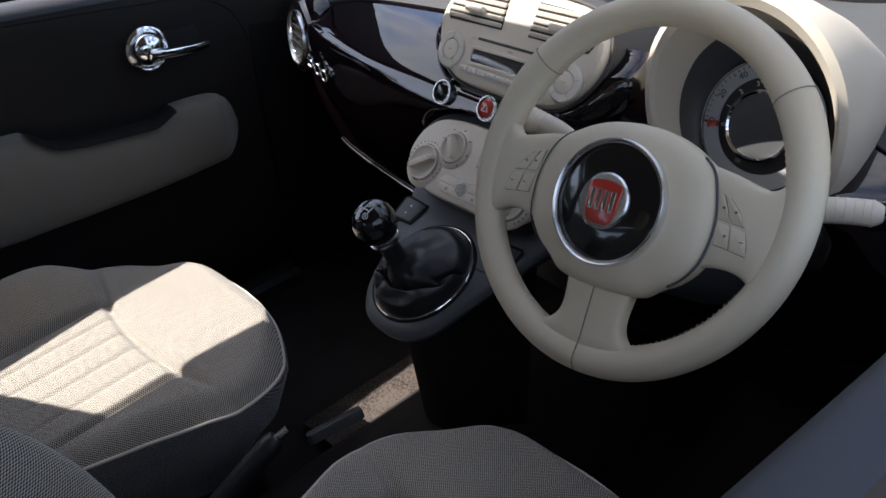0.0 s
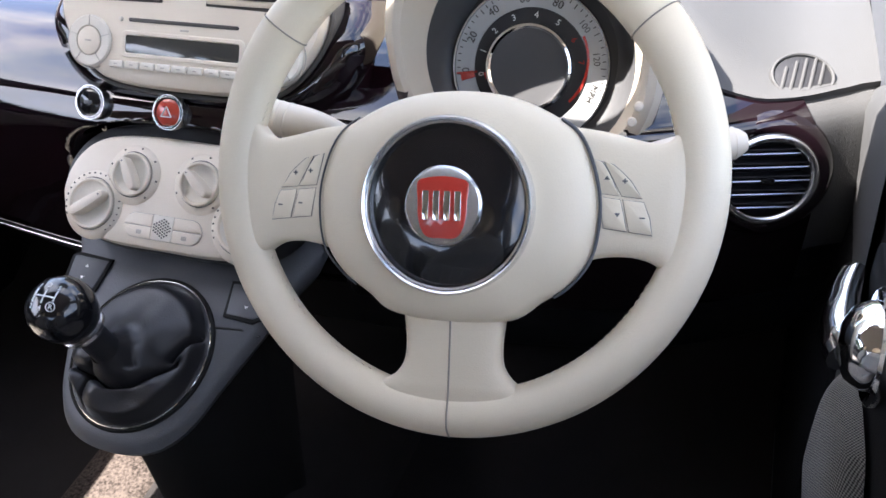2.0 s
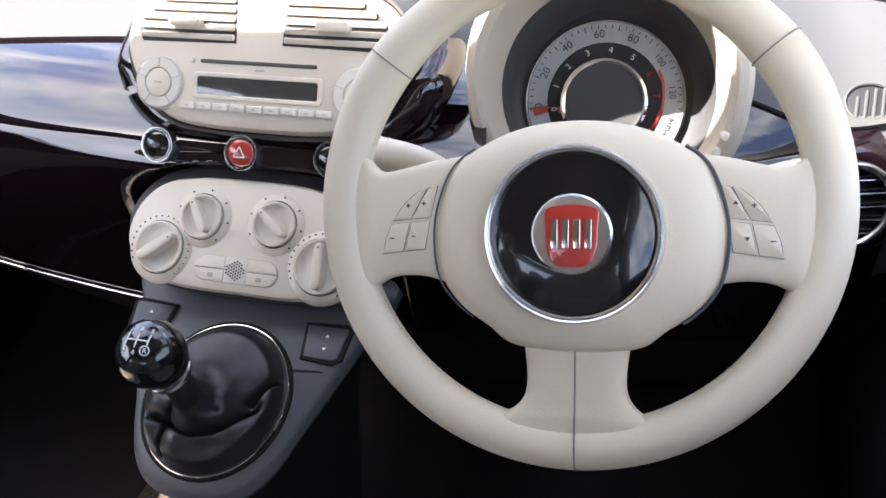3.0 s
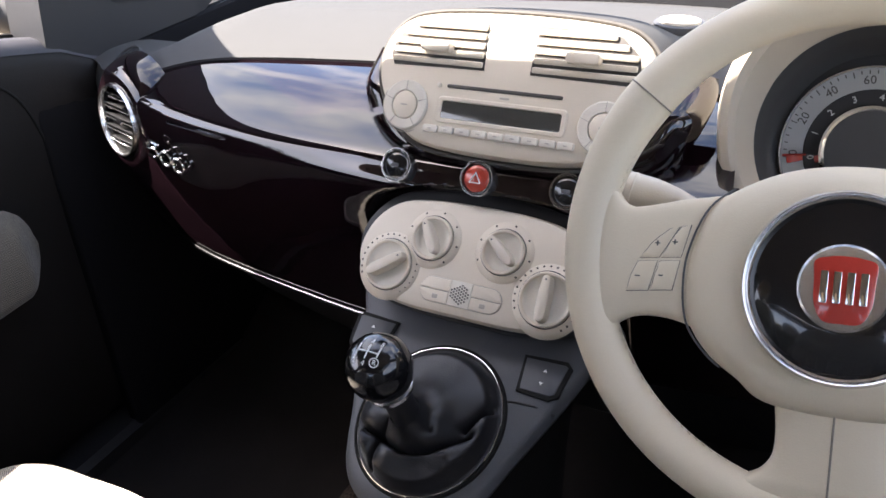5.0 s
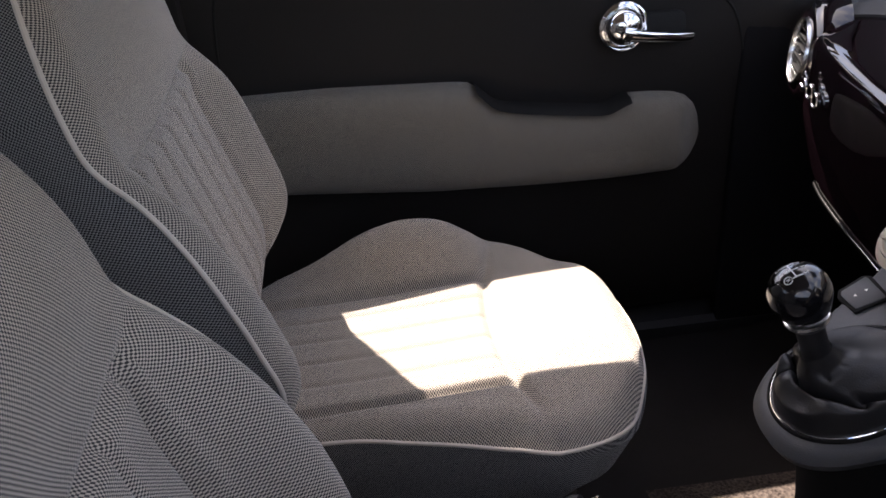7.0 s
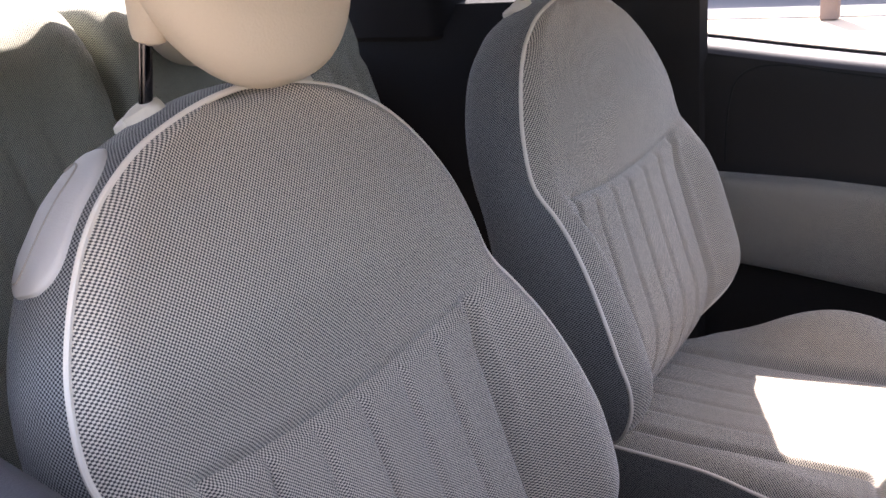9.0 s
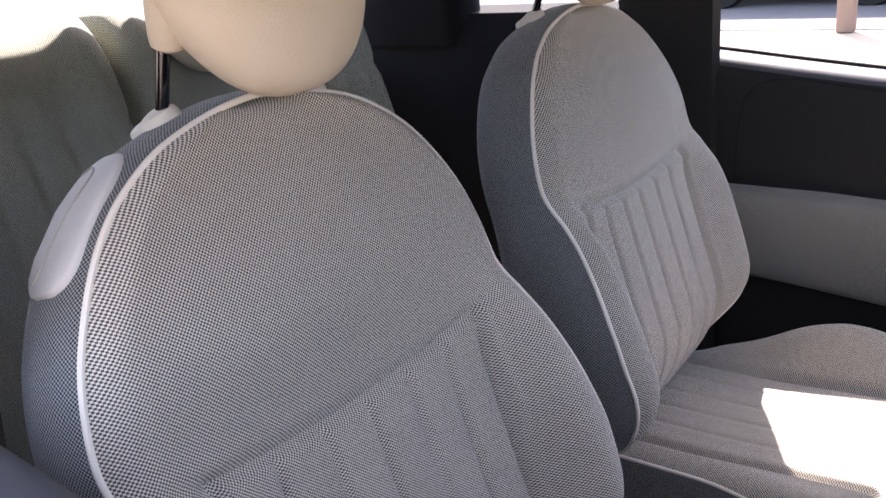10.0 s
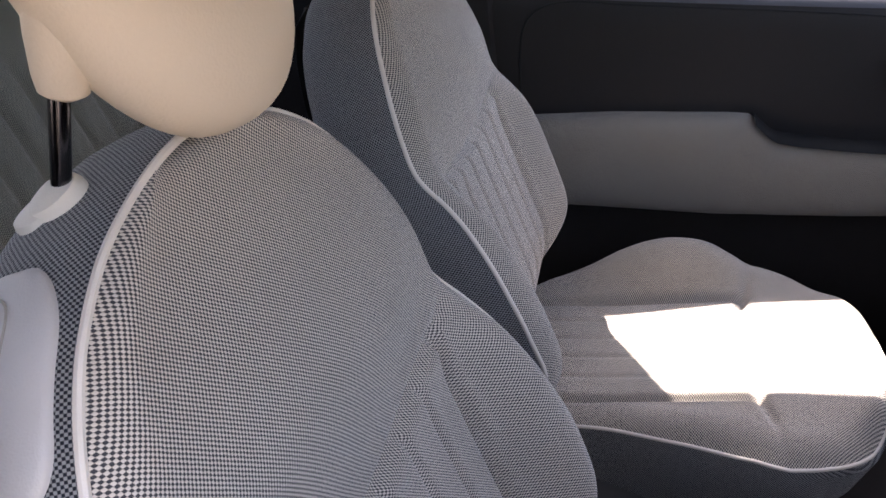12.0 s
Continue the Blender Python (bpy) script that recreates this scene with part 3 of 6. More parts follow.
def build_heater():
    c = Vector((0.007, 0.108, 0.785))
    m = faced(c, 41)
    h = thing("heater_panel", c, "ivory heater control panel with four rotary knobs", "control panel")
    half = [(0, -0.052), (0.06, -0.051), (0.098, -0.040), (0.117, -0.014), (0.112, 0.018), (0.090, 0.042), (0.055, 0.051), (0, 0.053)]
    pts = half + [(-x, y) for x, y in reversed(half[1:-1])]
    out = [(p.x, p.y) for p in spline(pts, True, 6)]
    part("faceplate", slab(m, out, -0.03, 0.006, 0.008), IVORY, h)
    # dark plate round the panel's edge, for the shade in its recess
    rim = [(x + (0.003 + 0.009 * step(-0.03, 0.02, y)) * q.x, y + (0.003 + 0.011 * step(-0.03, 0.03, y)) * q.y) for (x, y), q in ((p, Vector((p[0] * 0.6, p[1])).normalized()) for p in out)]
    part("surround", slab(m, rim, -0.06, -0.008, 0.004), BLACK, h, "dark plate for the shade in the recess round the panel")
    for x, y, r, turn in ((-0.0785, -0.018, 0.0250, 35), (-0.040, 0.014, 0.0215, 120), (0.032, 0.014, 0.0215, 140), (0.081, -0.019, 0.0255, 92)):
        k = m @ Matrix.Translation((x, y, 0.006))
        part("mound", lathe(k, [(r + 0.0085, -0.0025), (r + 0.0065, 0.0002), (r + 0.0030, 0.0022), (r, 0.0032)], 56), IVORY, h)
        part("knob_groove", lathe(k, [(r, 0.0033), (r - 0.0008, 0.0020), (r - 0.0010, 0.0010)], 48), GREY, h)
        part("knob_bezel", lathe(k, [(r - 0.0009, 0.0), (r - 0.0010, 0.0052), (r - 0.0020, 0.0062), (r - 0.0036, 0.0058), (r - 0.0046, 0.0040)], 56), IVORY, h)
        kn = part("knob", lathe(k, [(r - 0.0045, 0.0042), (r - 0.0070, 0.0022), (r * 0.5, 0.0012), (0.0, 0.0010)], 48), IVORY_SOFT, h)
        g = k @ Matrix.Rotation(radians(turn), 4, "Z")
        half_l, half_w = r - 0.0050, r * 0.20
        grip = [(p.x, p.y) for p in spline([(half_l, 0), (half_l - 0.003, half_w * 0.75), (0, half_w), (-half_l + 0.004, half_w * 0.9), (-half_l, 0), (-half_l + 0.004, -half_w * 0.9), (0, -half_w), (half_l - 0.003, -half_w * 0.75)], True, 4)]
        part("grip", slab(g, grip, 0.000, 0.0135, 0.0022), IVORY, kn, "ivory finger bar")
        part("pointer", slab(g @ Matrix.Translation((half_l - 0.004, 0, 0)), circle(0.0009, 10), 0.0132, 0.0138, 0.0001), GREY, kn)
        n = 22 if r > 0.024 else 7
        for i in range(n):
            a = radians(-50 + 255 * i / (n - 1))
            size = 0.0006 + (0.0006 * i / n if r > 0.024 and x < 0 else 0.0004)
            part("mark", slab(m @ Matrix.Translation((x + (r + 0.004) * math.cos(a), y + (r + 0.004) * math.sin(a), 0)), circle(size, 8), 0.0055, 0.0082, 0.0001), INK, h)
    p = m @ Matrix.Translation((0.0, -0.031, 0))
    part("button_groove", slab(p, rrect(0.0825, 0.0236, 0.0116, 8), 0.003, 0.0064, 0.0003), FAINT, h)
    for s in (-1, 1):
        for j in (-1, 1):
            o = [(0.0112, 0.0004)] + [(0.0293 + 0.0113 * math.cos(radians(90 * i / 8)), 0.0004 + 0.0109 * math.sin(radians(90 * i / 8))) for i in range(9)] + [(0.0112, 0.0113)]
            o = [(s * x, j * y) for x, y in o]
            if s * j < 0:
                o = o[::-1]
            part("button", slab(p, o, 0.004, 0.0078, 0.0008), IVORY, h)
        part("mark", slab(p @ Matrix.Translation((s * 0.024, -0.006, 0)), rrect(0.0055, 0.0038, 0.0008, 2), 0.0076, 0.0080, 0.0001), FAINT, h)
    part("grille", slab(p, rrect(0.0216, 0.0232, 0.001, 2), 0.004, 0.0078, 0.0005), IVORY_SOFT, h)
    for i in range(8):
        for j in range(7):
            hx, hy = -0.0084 + 0.0024 * i, -0.0084 + 0.0028 * j + 0.0014 * (i % 2)
            if math.hypot(hx, hy) < 0.0090:
                part("hole", slab(p, circle(0.0009, 8, cx=hx, cy=hy), 0.0078, 0.0083, 0.0001), INK, h)


build_heater()


def build_badge():
    c = Vector((-0.427, 0.1715, 0.796))
    m = faced(c, 4, -7)
    b = thing("model_badge", c, "small chrome linked-ring badge on the fascia", "badge")
    for i, x in enumerate((-0.021, 0.0, 0.021)):
        k = m @ Matrix.Translation((x, 0.006 - 0.005 * i + (0.004 if i == 0 else 0), 0)) @ Matrix.Rotation(radians(-10), 4, "Z") @ Matrix.Scale(0.82, 4)
        if i == 0:
            p = [k @ Vector((x, y, 0.0012)) for x, y in ((0.012, 0.010), (-0.007, 0.010), (-0.009, -0.001), (0.004, 0.002), (0.011, -0.005), (0.006, -0.012), (-0.009, -0.012))]
            part("link", tube(spline(p, False, 4), 0.0022, k=8), CHROME, b)
        else:
            part("link", ring_slab(k, circle(0.0135, 28, 0.0125), circle(0.0092, 28, 0.0082), -0.004, 0.0025, 0.0012), CHROME, b)


build_badge()


# ---- instrument cluster ----
def build_cluster():
    c = Vector((0.312, 0.257, 0.879))
    m = faced(c, 22)
    q = thing("instrument_cluster", c, "round speedometer with white dial under an ivory hood", "speedometer")
    hood = m
    m = m @ Matrix.Translation((-0.003, -0.0065, 0)) @ Matrix.Scale(0.965, 4)
    part("dial_back", lathe(m, [(0.100, -0.012), (0.098, -0.001), (0.0, -0.001)], 56), BLACK, q)
    part("speed_dial", lathe(m, [(0.0535, 0.0), (0.0535, 0.002), (0.0715, 0.003), (0.0715, 0.0)], 72), DIAL, q, "white speed scale")
    part("rev_dial", lathe(m, [(0.040, 0.0), (0.040, 0.001), (0.053, 0.0015), (0.053, 0.0)], 64), BLACK, q)
    part("dial_ring", lathe(m, [(0.0735, -0.001), (0.073, 0.006), (0.0715, 0.006), (0.071, 0.0)], 72), STEEL, q)
    part("screen_ring", lathe(m, [(0.040, 0.0), (0.0395, 0.012), (0.0375, 0.013), (0.0355, 0.011), (0.0355, 0.0)], 64), CHROME, q, "chrome ring")
    part("screen", lathe(m, [(0.036, 0.008), (0.0, 0.0085)], 48), DISPLAY, q, "blank grey trip display")
    for i in range(41):
        a = radians(190 - 213 * i / 40)
        long = i % 5 == 0
        k = m @ Matrix.Rotation(a, 4, "Z") @ Matrix.Translation((0.0695 - (0.0025 if long else 0.0015), 0, 0))
        part("tick", slab(k, rrect(0.005 if long else 0.003, 0.0009, 0.0002, 2), 0.002, 0.0035, 0.0001), INK, q)
    for i, t in enumerate(("0", "20", "40", "60", "80", "100", "120", "MPH")):
        a = radians(187 - 29.2 * i)
        k = m @ Matrix.Translation((0.0610 * math.cos(a), 0.0610 * math.sin(a), 0.0033)) @ Matrix.Rotation(a - radians(90), 4, "Z")
        lettering("numeral", t, k, 0.0105 if len(t) < 3 else 0.0085, INK, q)
    for i in range(8):
        a = radians(192 - 26 * i)
        k = m @ Matrix.Translation((0.0468 * math.cos(a), 0.0468 * math.sin(a), 0.0018)) @ Matrix.Rotation(a - radians(90), 4, "Z")
        lettering("numeral", str(i), k, 0.008, RED if i > 5 else PALE, q)
    for a0 in (189,):
        k = m @ Matrix.Rotation(radians(a0), 4, "Z") @ Matrix.Translation((0.060, 0, 0))
        part("needle", slab(k, rrect(0.020, 0.0020, 0.0008, 2), 0.0035, 0.0060, 0.0005), RED, q, "red needle")
    # hood: a slanting tube, deepest at the top
    m = hood
    k, bm = 72, bmesh.new()
    loops = []
    for ri, di in ((0.0915, 0.42), (0.097, 0.7), (0.101, 0.95), (0.106, 1.0), (0.113, 0.97), (0.118, 0.75), (0.1165, 0.4), (0.110, -0.2), (0.100, -0.9)):
        row = []
        for i in range(k):
            a = 2 * math.pi * i / k
            deep = 0.068 + 0.048 * math.sin(a)
            rr = ri * (1 + 0.11 * max(0, math.sin(a)) * step(0.09, 0.11, ri))
            row.append(m @ Vector((rr * math.cos(a), rr * math.sin(a), deep * di)))
        loops.append(row)
    rings(bm, loops)
    bmesh.ops.reverse_faces(bm, faces=bm.faces)
    part("hood", bm, IVORY, q, "smooth ivory instrument hood")
    # black surround coloured grey for the haze and glass reflection over the dial
    bm = bmesh.new()
    rings(bm, [[m @ Vector((ri * math.cos(a), ri * math.sin(a), (0.068 + 0.048 * math.sin(a)) * di)) for a in [2 * math.pi * i / k for i in range(k)]] for ri, di in ((0.073, -0.01), (0.080, 0.04), (0.087, 0.22), (0.0918, 0.43))])
    bmesh.ops.reverse_faces(bm, faces=bm.faces)
    part("dial_surround", bm, DISPLAY, q, "matt dial surround, greyed for the haze over it")
    for r0, r1, a0, a1 in ((0.0465, 0.0490, 30, -44), (0.0430, 0.0475, 205, 198), (0.0560, 0.0690, 200, 195)):
        arc = [(r1 * math.cos(radians(a0 + (a1 - a0) * i / 10)), r1 * math.sin(radians(a0 + (a1 - a0) * i / 10))) for i in range(11)]
        arc = [(r0 * math.cos(radians(a1 + (a0 - a1) * i / 10)), r0 * math.sin(radians(a1 + (a0 - a1) * i / 10))) for i in range(11)][::1] + arc
        part("red_zone", slab(m, arc[::-1], 0.0008, 0.0034 if r0 > 0.05 else 0.0022, 0.0002), RED, q)
    for i in range(3):
        a = radians(-14 - 8 * i)
        k2 = m @ Matrix.Translation((0.1035 * math.cos(a), 0.1035 * math.sin(a), 0.068 + 0.048 * math.sin(a)))
        part("push_button", lathe(k2, [(0.0042, -0.004), (0.004, 0.003), (0.003, 0.004), (0, 0.0042)], 16), IVORY_SOFT, q)


build_cluster()


# ---- steering wheel ----
def build_wheel():
    c = Vector((0.3152, 0.0194, 0.9075))
    m = faced(c, 33.6, 0, 5.5)
    w = thing("steering_wheel", c, "ivory leather three-spoke steering wheel with a black hub badge", "steering wheel")
    R, r = 0.1598, 0.0157
    k, kk, bm = 120, 18, bmesh.new()
    loops = []
    for i in range(k + 1):
        a = 2 * math.pi * i / k
        # the grip swells a little at ten and two
        rr = r * (1 + 0.10 * math.exp(-((math.degrees(a) - 35) / 14) ** 2) + 0.10 * math.exp(-((math.degrees(a) - 145) / 14) ** 2))
        loops.append([m @ Vector(((R + rr * math.cos(b)) * math.cos(a), (R + rr * math.cos(b)) * math.sin(a), rr * 0.95 * math.sin(b)))
                      for b in [2 * math.pi * j / kk for j in range(kk)]])
    rings(bm, loops)
    bmesh.ops.remove_doubles(bm, verts=bm.verts, dist=1e-6)
    bmesh.ops.recalc_face_normals(bm, faces=bm.faces)
    part("rim", bm, LEATHER, w, "stitched ivory leather rim")
    for a in (38, 142):
        p = [m @ Vector(((R + (r + 0.0019) * math.cos(b)) * math.cos(radians(a)), (R + (r + 0.0019) * math.cos(b)) * math.sin(radians(a)), (r + 0.0016) * 0.98 * math.sin(b))) for b in [2 * math.pi * j / 20 for j in range(20)]]
        part("seam", tube(p, 0.0005, True, 6), SEAM, w)
    # stitching along the inside of the rim
    for a0, a1 in ((128, 172), (8, 52), (205, 250), (292, 335)):
        n = int((a1 - a0) / 2.2)
        for i in range(n):
            a = radians(a0 + (a1 - a0) * i / n)
            p = m @ Vector(((R - r - 0.0002) * math.cos(a), (R - r - 0.0002) * math.sin(a), 0.004))
            t = m.to_3x3() @ Vector((-math.sin(a), math.cos(a), 0.8))
            part("stitch", tube([p - t * 0.0014, p + t * 0.0014], 0.0004, k=5), LEATHER, w)
    hub = m @ Matrix.Translation((0.004, -0.0196, 0.0))
    # hub pad
    half = [(0, -0.0775), (0.040, -0.0735), (0.058, -0.0615), (0.076, -0.049), (0.0895, -0.031), (0.0940, -0.008), (0.0925, 0.016), (0.082, 0.044), (0.064, 0.0585), (0.035, 0.0705), (0, 0.0745)]
    pts = half + [(-x, y) for x, y in reversed(half[1:-1])]
    out = [(p.x, p.y) for p in spline(pts, True, 6)]
    bm = bmesh.new()
    loops = [[hub @ Vector((x * f, y * f, z)) for x, y in out] for f, z in ((0.93, -0.020), (1.0, -0.004), (1.0, 0.006), (0.985, 0.012), (0.94, 0.0175), (0.85, 0.022), (0.7, 0.0255), (0.45, 0.027))]
    rings(bm, loops, cap1=True)
    part("hub_pad", bm, LEATHER, w, "smooth ivory airbag pad")
    for rr, ww, z, mt in ((0.0575, 0.0055, 0.034, SATIN),):
        part("hub_ring", lathe(hub, [(rr, 0.018), (rr - 0.0005, z - 0.003), (rr - 0.002, z), (rr - 0.0035, z - 0.001), (rr - 0.0042, z - 0.003), (rr - ww, z - 0.003), (rr - ww, 0.02)], 72), mt, w, "satin silver ring")
    part("hub_disc", lathe(hub, [(0.0525, 0.028), (0.045, 0.0315), (0.025, 0.034), (0, 0.0345)], 64), GLOSS, w, "gloss black disc")
    b = part("badge", lathe(hub, [(0.0255, 0.031), (0.0252, 0.036), (0.0238, 0.0375), (0.0215, 0.0372), (0, 0.0375)], 56), SATIN, w, "round silver badge")
    shield = [(0.0, -0.0205), (0.010, -0.0195), (0.0152, -0.010), (0.0162, 0.004), (0.0165, 0.0145), (0.009, 0.0175), (0, 0.0183)]
    shield = shield + [(-x, y) for x, y in reversed(shield[1:-1])]
    o = [(p.x, p.y) for p in spline(shield, True, 4)]
    part("emblem", slab(hub, o, 0.036, 0.0384, 0.0006), RED, b, "red enamel shield")
    for x in (-0.0105, -0.0035, 0.0035, 0.0105):
        part("bar", slab(hub @ Matrix.Translation((x, 0.0, 0)), rrect(0.0042, 0.0185, 0.0006, 2), 0.0382, 0.0394, 0.0003), CHROME, b)
    # side spokes, with key pads, and the split lower spoke
    for s in (-1, 1):
        bm = bmesh.new()
        loops = []
        for q in spline([(x, y0, y1) for x, y0, y1 in ((0.062, -0.064, 0.036), (0.080, -0.0555, 0.0325), (0.096, -0.0500, 0.0300), (0.112, -0.0485, 0.0262), (0.124, -0.0500, 0.0236), (0.132, -0.0535, 0.0232), (0.139, -0.0595, 0.0268), (0.146, -0.0690, 0.0370), (0.152, -0.0770, 0.0520))], False, 4):
            mid, hw, th = (q.y + q.z) / 2, (q.z - q.y) / 2, 0.0127 - 0.003 * step(0.136, 0.154, q.x)
            loops.append([m @ Vector((s * q.x + 0.002, mid + hw * math.copysign(abs(math.cos(b)) ** 0.8, math.cos(b)), th * math.copysign(abs(math.sin(b)) ** 0.42, math.sin(b)))) for b in [2 * math.pi * j / 36 for j in range(36)]])
        rings(bm, loops, cap0=True, cap1=True)
        bmesh.ops.recalc_face_normals(bm, faces=bm.faces)
        sp = part("side_spoke", bm, LEATHER, w, sharp=70)
        g = [hub @ Vector((x * 1.006, y * 1.006, 0.0131 - 0.004 * step(0.030, 0.062, abs(y)))) for x, y in sorted(((x, y) for x, y in out if s * x > 0.066), key=lambda q: q[1])]
        part("joint", tube(g, 0.0007 if s < 0 else 0.0012, k=6), GREY, sp)
        inn = [(0, 0.0990, -0.0305), (0.5, 0.0955, -0.010), (1.0, 0.0905, 0.0125)]
        outr = [(0, 0.1290, -0.0340), (0.25, 0.1272, -0.023), (0.5, 0.1228, -0.0125), (0.8, 0.1145, 0.0005), (1.0, 0.1045, 0.0090)]

        def pad(u, v):
            x0, y0 = table(v, [(q[0], q[1]) for q in inn]), table(v, [(q[0], q[2]) for q in inn])
            x1, y1 = table(v, [(q[0], q[1]) for q in outr]), table(v, [(q[0], q[2]) for q in outr])
            return (s * (x0 + (x1 - x0) * u) + 0.002, y0 + (y1 - y0) * u)
        for i, (u0, u1, v0, v1) in enumerate(((0, 0.48, 0, 0.48), (0.52, 1, 0, 0.48), (0, 0.48, 0.52, 1), (0.52, 1, 0.52, 1))):
            vs = [v0 + (v1 - v0) * j / 4 for j in range(5)]
            o = [pad(u0, v0), pad(u1, v0)] + [pad(u1, v) for v in vs[1:]] + [pad(u0, v1)]
            if s < 0:
                o = o[::-1]
            part("key_gap", slab(m, o, 0.010, 0.01275, 0.0002), GREY, sp)
            part("key", slab(m, inset(o, 0.00045), 0.010, 0.0131, 0.0003), LEATHER, sp)
            cx, cy = sum(q[0] for q in o) / len(o), sum(q[1] for q in o) / len(o)
            k = m @ Matrix.Translation((cx, cy, 0))
            if s > 0 and u0 == 0:
                d = 1 if v0 else -1
                tri = [(-0.0018, -0.0010 * d), (0.0018, -0.0010 * d), (0, 0.0016 * d)]
                part("mark", slab(k, tri if d > 0 else tri[::-1], 0.0128, 0.0134, 0.0001), GREY, sp)
            else:
                part("mark", slab(k, rrect(0.0034 if i else 0.0028, 0.0009, 0.0003, 2), 0.0128, 0.0134, 0.0001), GREY, sp)
                if i == 3 or (i == 2 and s < 0):
                    part("mark", slab(k, rrect(0.0009, 0.0034, 0.0003, 2), 0.0128, 0.0134, 0.0001), GREY, sp)
    bm = bmesh.new()
    loops = []
    for q in spline([(y, x0, x1) for y, x0, x1 in ((-0.072, -0.0330, 0.0420), (-0.095, -0.0298, 0.0388), (-0.112, -0.0280, 0.0370), (-0.125, -0.0292, 0.0382), (-0.134, -0.0350, 0.0440), (-0.1395, -0.0440, 0.0530), (-0.1450, -0.0580, 0.0670), (-0.1515, -0.0740, 0.0800))], False, 4):
        mid, hw, th = (q.y + q.z) / 2, (q.z - q.y) / 2, 0.0125 - 0.002 * step(-0.138, -0.152, q.x)
        loops.append([m @ Vector((mid + hw * math.copysign(abs(math.cos(b)) ** 0.8, math.cos(b)), q.x, th * math.copysign(abs(math.sin(b)) ** 0.42, math.sin(b)))) for b in [2 * math.pi * j / 36 for j in range(36)]])
    rings(bm, loops, cap0=True, cap1=True)
    bmesh.ops.recalc_face_normals(bm, faces=bm.faces)
    part("lower_spoke", bm, LEATHER, w, sharp=70)
    seam = [m @ Vector((0.0045, y, z)) for y, z in ((-0.088, 0.0124), (-0.12, 0.0124), (-0.143, 0.0125), (-0.152, 0.0138), (-0.160, 0.0150), (-0.168, 0.0130), (-0.1745, 0.0060))]
    part("spoke_seam", tube(spline(seam, False, 4), 0.0007, k=6), SEAM, w)
    # column shroud and stalks
    ax = m.to_3x3() @ Vector((0, 0, 1))
    col = thing("steering_column", c - ax * 0.05, "dark steering column shroud with two ivory stalks", "steering column")
    base = m @ Matrix.Translation((0.004, -0.030, -0.024))
    part("collar", lathe(base, [(0.060, 0.0), (0.062, -0.02), (0.060, -0.05), (0.066, -0.16)], 40, cap0=True), GREY, col)
    for s in (-1, 1):
        p = spline([m @ Vector((s * 0.055, 0.0, -0.045)), m @ Vector((s * 0.105, 0.028, -0.046)), m @ Vector((s * 0.150, 0.040, -0.040)), m @ Vector((s * (0.186 if s > 0 else 0.175), 0.045, -0.034))], False, 6)
        if s > 0:
            p = spline([m @ Vector((0.05, 0.0, -0.070)), Vector((0.420, 0.098, 0.884)), Vector((0.462, 0.117, 0.890)), Vector((0.496, 0.131, 0.892))], False, 6)
        rad = [0.008 + (0.0055 if s < 0 else 0.0035) * step(0.15, 0.55, i / (len(p) - 1)) - 0.005 * step(0.90, 1.0, i / (len(p) - 1)) for i in range(len(p))]
        st = part("stalk", tube(p, rad, k=16), IVORY, col, "ribbed ivory stalk")
        for i in range(11, 17):
            d = (p[i + 1] - p[i - 1]).normalized()
            part("rib", lathe(frame_of(p[i], d.orthogonal(), d), [(rad[i] + 0.0001, -0.0010), (rad[i] + 0.0005, 0), (rad[i] + 0.0001, 0.0010)], 16), IVORY, st)


build_wheel()


